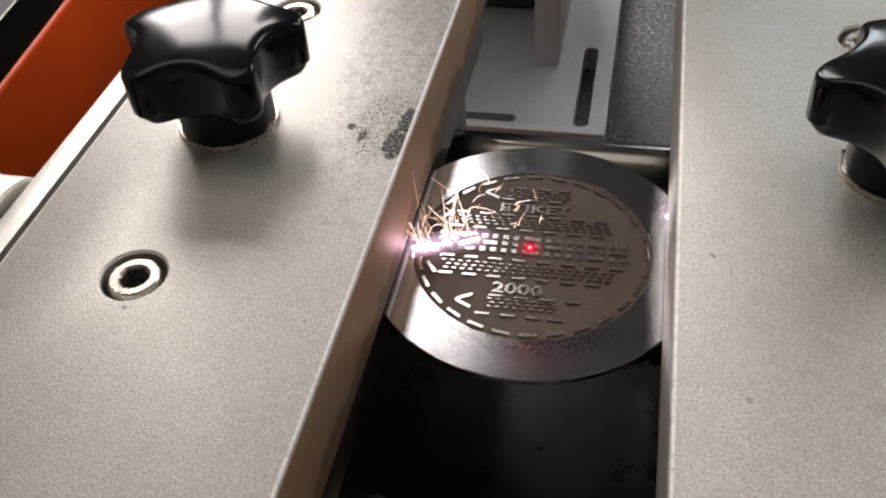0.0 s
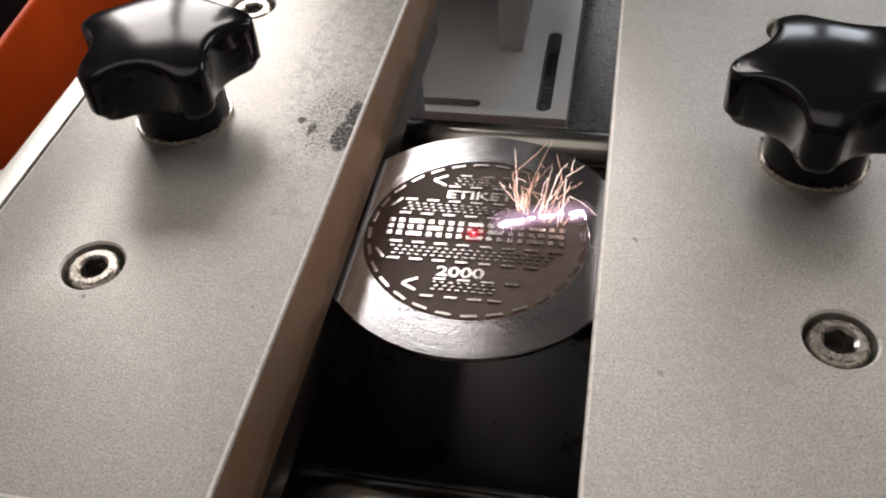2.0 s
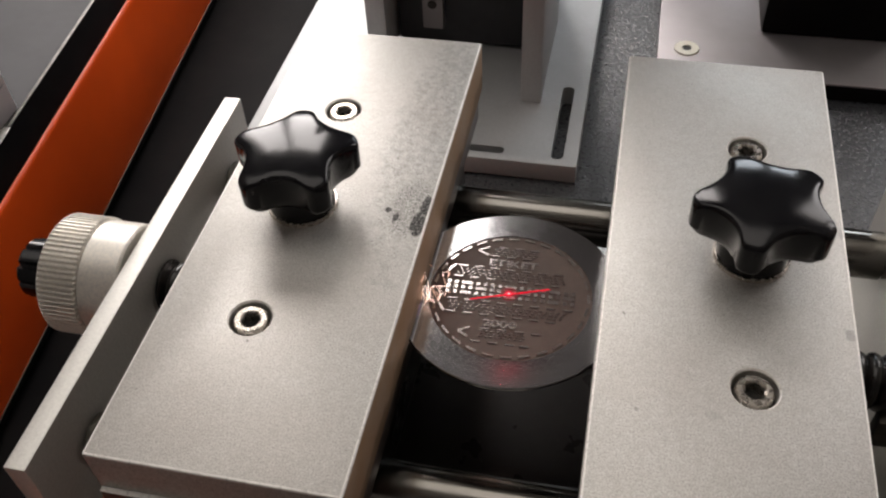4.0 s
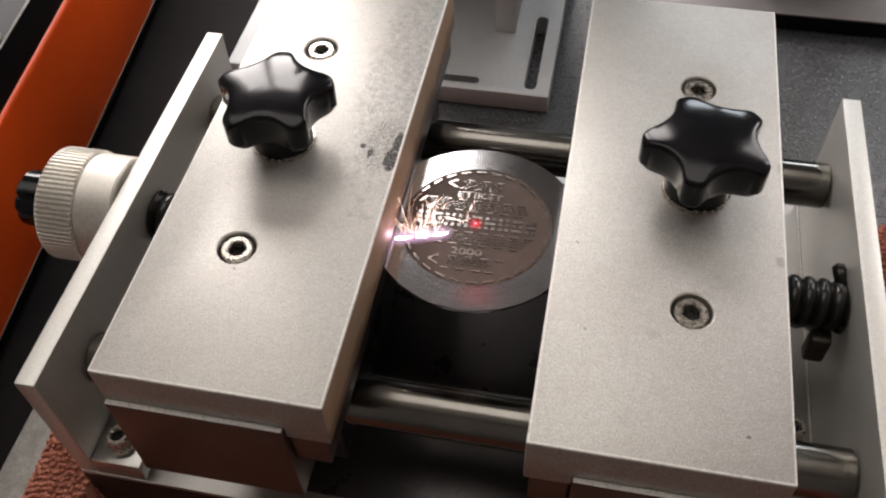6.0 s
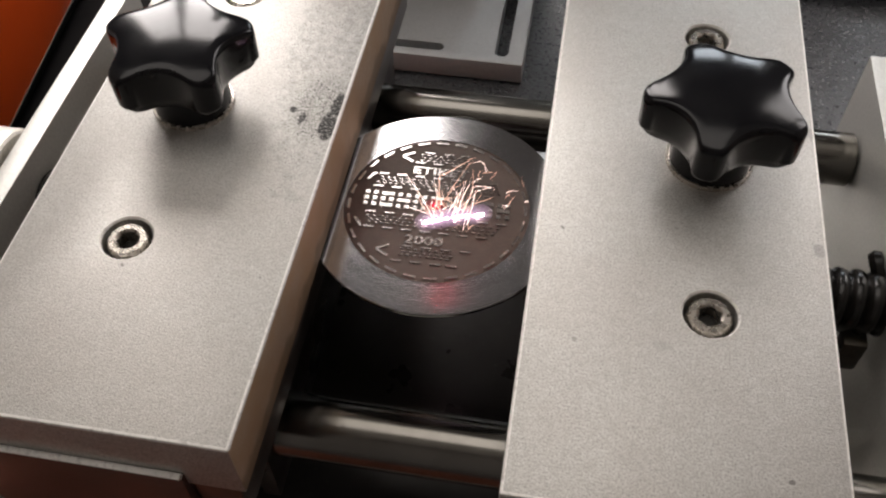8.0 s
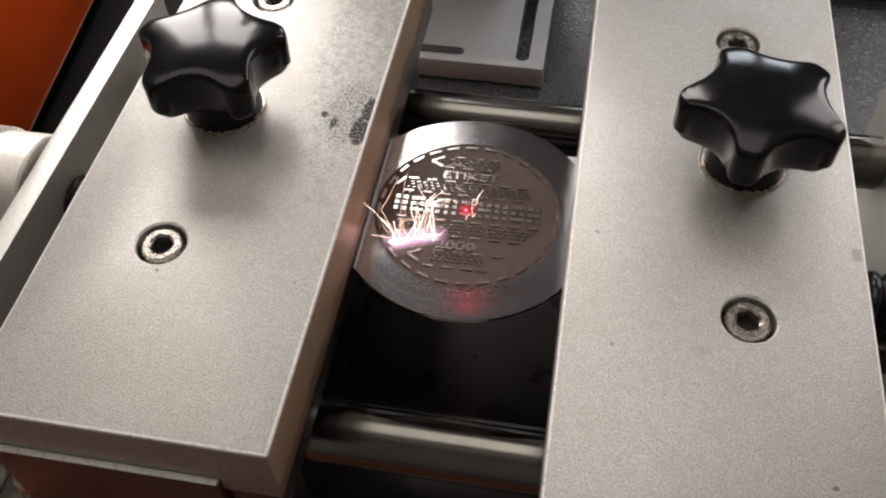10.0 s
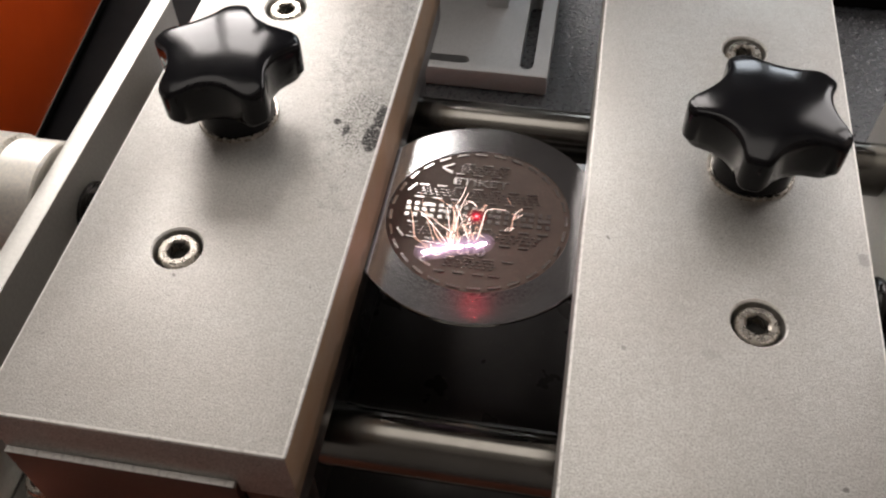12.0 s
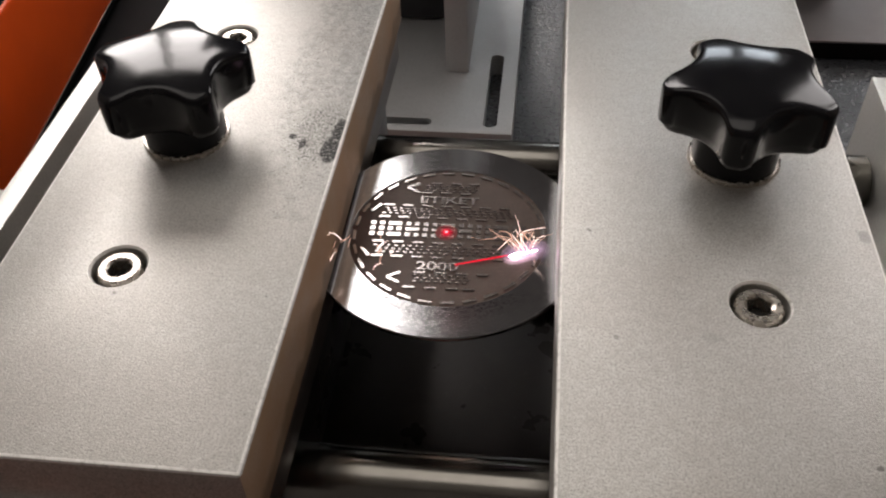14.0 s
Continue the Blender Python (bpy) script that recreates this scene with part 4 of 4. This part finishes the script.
# seconds, the flare from and to along the scan line, and the red line from and to where it shows
SCAN = [
    (0, -0.024, -0.0089),
    (0.1, 0.0051, 0.0206),
    (0.2, -0.0245, -0.0129),
    (0.3, 0.0053, 0.0197),
    (0.4, -0.0253, -0.0077),
    (0.5, 0.009, 0.0234),
    (0.6, -0.0247, -0.0088),
    (0.7, 0.0135, 0.0236, 0.0058, 0.0135),
    (0.8, -0.0215, -0.0029),
    (0.9, 0.0179, 0.0197, -0.0022, 0.0194),
    (1, -0.0063, 0.0054),
    (1.1, 0.022, 0.0228, 0.0006, 0.0225),
    (1.2, -0.0081, 0.0067),
    (1.3, -0.0265, -0.0247, -0.0005, 0.0099),
    (1.4, 0, 0.0161),
    (1.5, 0.022, 0.0227, 0.0016, 0.0223),
    (1.6, -0.0079, 0.0088),
    (1.7, -0.0241, -0.0224, 0.002, 0.0113),
    (1.8, 0.0018, 0.0178),
    (1.9, -0.0231, -0.0103),
    (2, 0.0053, 0.0241),
    (2.1, -0.0244, -0.0132),
    (2.2, 0.0038, 0.0221),
    (2.3, -0.0237, -0.0105),
    (2.4, 0.0071, 0.0222),
    (2.5, -0.0232, -0.0069),
    (2.6, 0.0135, 0.024, 0.0065, 0.0135),
    (2.7, -0.0119, 0.0022),
    (2.8, -0.0246, -0.0229, -0.0094, 0.011),
    (2.9, 0.0049, 0.019),
    (3, -0.0208, -0.0083),
    (3.1, 0.0129, 0.0217, 0.0026, 0.0129),
    (3.2, -0.021, -0.008),
    (3.3, 0.003, 0.019),
    (3.4, -0.0245, -0.0225, -0.012, 0.012),
    (3.5, -0.021, -0.008),
    (3.6, 0.003, 0.019),
    (3.7, -0.0245, -0.0225, -0.012, 0.012),
    (3.8, -0.021, -0.008),
    (3.9, 0.003, 0.019),
    (4, -0.0245, -0.0225, -0.012, 0.012),
    (4.1, -0.021, -0.008),
    (4.2, 0.003, 0.019),
    (4.3, -0.0245, -0.0225, -0.012, 0.012),
    (4.4, -0.021, -0.008),
    (4.5, 0.003, 0.019),
    (4.6, -0.0245, -0.0225, -0.012, 0.012),
    (4.7, -0.021, -0.008),
    (4.8, 0.003, 0.019),
    (4.9, -0.0245, -0.0225, -0.012, 0.012),
    (5, -0.021, -0.008),
    (5.1, 0.003, 0.019),
    (5.2, -0.0245, -0.0225, -0.012, 0.012),
    (5.3, -0.016, -0.0008),
    (5.4, 0.006, 0.021),
    (5.5, -0.0079, 0.0122),
    (5.6, -0.0265, -0.0235, -0.0026, 0.0085),
    (5.7, -0.004, 0.014),
    (5.8, -0.0255, -0.0227, -0.0146, 0.0107),
    (5.9, 0.004, 0.02),
    (6, -0.0261, -0.0102),
    (6.1, 0.0098, 0.0227),
    (6.2, -0.0214, -0.0018),
    (6.3, 0.0162, 0.022, -0.003, 0.0162),
    (6.4, -0.0131, 0.0062),
    (6.5, -0.0268, -0.026, -0.0222, 0.0171),
    (6.6, -0.0059, 0.0109),
    (6.7, -0.0243, -0.0222, -0.0131, 0.009),
    (6.8, -0.0034, 0.0181),
    (6.9, -0.0242, -0.0156),
    (7, -0.0038, 0.0132),
    (7.1, -0.0243, -0.0223, -0.0187, 0.0108),
    (7.2, -0.0097, 0.0072),
    (7.3, -0.0242, -0.0222, -0.0171, 0.0141),
    (7.4, -0.0057, 0.0113),
    (7.5, -0.0252, -0.0243, -0.0211, 0.0193),
    (7.6, -0.0086, 0.0049),
    (7.7, -0.023, -0.021, -0.0197, 0.0168),
    (7.8, -0.0056, 0.0114),
    (7.9, -0.0227, -0.0207, -0.0121, 0.01),
    (8, -0.0045, 0.0114),
    (8.1, -0.0223, -0.0204, -0.0187, 0.0066),
    (8.2, -0.0038, 0.0139),
    (8.3, -0.0264, -0.0157),
    (8.4, 0.0022, 0.0177),
    (8.5, -0.0217, -0.017, -0.0158, 0.0018),
    (8.6, -0.0019, 0.015),
    (8.7, -0.0218, -0.0111, -0.0111, 0.0006),
    (8.8, -0.021, -0.008),
    (8.9, 0.003, 0.019),
    (9, -0.0245, -0.0225, -0.012, 0.012),
    (9.1, -0.021, -0.008),
    (9.2, 0.003, 0.019),
    (9.3, -0.0245, -0.0225, -0.012, 0.012),
    (9.4, -0.021, -0.008),
    (9.5, 0.003, 0.019),
    (9.6, -0.0245, -0.0225, -0.012, 0.012),
    (9.7, -0.021, -0.008),
    (9.8, 0.003, 0.019),
    (9.9, -0.0245, -0.0225, -0.012, 0.012),
    (10, -0.021, -0.008),
    (10.1, 0.003, 0.019),
    (10.2, -0.0245, -0.0225, -0.012, 0.012),
    (10.3, -0.021, -0.008),
    (10.4, 0.003, 0.019),
    (10.5, -0.0245, -0.0225, -0.012, 0.012),
    (10.6, -0.021, -0.008),
    (10.7, 0.003, 0.019),
    (10.8, 0.0209, 0.0219, -0.015, 0.0215),
    (10.9, -0.0189, -0.0019),
    (11, 0.0056, 0.0225),
    (11.1, -0.0239, -0.0134),
    (11.2, -0.0067, 0.0104),
    (11.3, 0.0139, 0.0197, 0.0011, 0.0139),
    (11.4, -0.0265, -0.0067),
    (11.5, -0.0008, 0.0175),
    (11.6, 0.0201, 0.0212, -0.0159, 0.0212),
    (11.7, -0.0235, -0.0052),
    (11.8, 0.0024, 0.0192),
    (11.9, -0.0264, -0.0244, -0.0203, 0.0134),
    (12, -0.0163, 0.0002),
    (12.1, 0.0018, 0.0195),
    (12.2, 0.0191, 0.0201, -0.0165, 0.0201),
    (12.3, -0.022, -0.0069),
    (12.4, -0.006, 0.012),
    (12.5, 0.0149, 0.0201, -0.0014, 0.0156),
    (12.6, -0.0191, -0.0124),
    (12.7, -0.0085, 0.0076),
    (12.8, 0.0082, 0.0197),
    (12.9, 0.0189, 0.0199, -0.0131, 0.0199),
    (13, -0.0194, -0.0168, -0.0164, -0.0007),
    (13.1, -0.0123, 0.0015),
    (13.2, -0.0019, 0.0151),
    (13.3, 0.0101, 0.0167, 0.002, 0.0101),
    (13.4, -0.0217, -0.0199, -0.0116, 0.0145),
    (13.5, -0.0226, -0.0072),
    (13.6, -0.009, 0.0051),
    (13.7, -0.0004, 0.0179),
    (13.8, 0.0016, 0.0203),
    (13.9, 0.0093, 0.0213),
    (14, 0.0124, 0.0203, -0.0008, 0.0124),
]


def motions():
    rs = random.Random(9)
    keys = {o: [] for o in beads + segs + [fan_wide, fan_second, fan_small, strays]}
    DOWN = -0.0225                      # spent sparks sink behind the coin
    for row in SCAN:
        t, a, b = row[:3]
        red = row[3:]
        long = b - a > 0.008
        left = b < -0.0195
        tip = a > 0.0185 and not long
        lit = 1 if tip else max(1, min(BEADS, int((b - a) / 0.0026)))
        for i, o in enumerate(beads):
            k = i / max(1, lit - 1)
            s = a + 0.0015 + (b - a - 0.003) * k if lit > 1 else (a + b) / 2
            if left:
                s = -0.0310
            elif i >= lit:
                s = 0.0310                  # the idle ones wait under the plate
            wob = rs.uniform(-0.2, 0.2)
            keys[o].append((t, scan_pose(s + 0.002 * wob, t + wob, 0.0002, 50 * wob)))
        for i, o in enumerate(segs):
            k = i / (SEGS - 1)
            s = red[0] + 0.0045 + (red[1] - red[0] - 0.009) * k if red and red[1] - red[0] > 0.009 else (0.040 + 0.001 * i if not red else (red[0] + red[1]) / 2)
            keys[o].append((t, scan_pose(s, t, 0.00008 + 0.00002 * i)))
        mid = (a + b) / 2
        turn = rs.uniform(-40, 40) - SCAN_TURN
        keys[fan_wide].append((t, scan_pose(mid if long else 0.0, t, 0.0 if long else DOWN, turn)))
        second = b - a > 0.0125
        keys[fan_second].append((t, scan_pose(mid + rs.uniform(-0.003, 0.003) if second else 0.0, t, 0.0 if second else DOWN, rs.uniform(-40, 40) - SCAN_TURN)))
        small = (not long) and not tip
        keys[fan_small].append((t, scan_pose(max(mid, -0.0245) if small else 0.0, t, 0.001 if small else DOWN, rs.uniform(-30, 30) - SCAN_TURN)))
        where = mid + 0.011 if long else -0.0225
        keys[strays].append((t, scan_pose(min(where, 0.017), t, 0.0005 if not left or rs.random() < 0.8 else 0.0005, rs.uniform(-40, 40))))
    for o, rows in keys.items():
        if rows[0][0] > 0:
            rows.insert(0, (0.0, rows[0][1]))
        walk(o, rows)


motions()
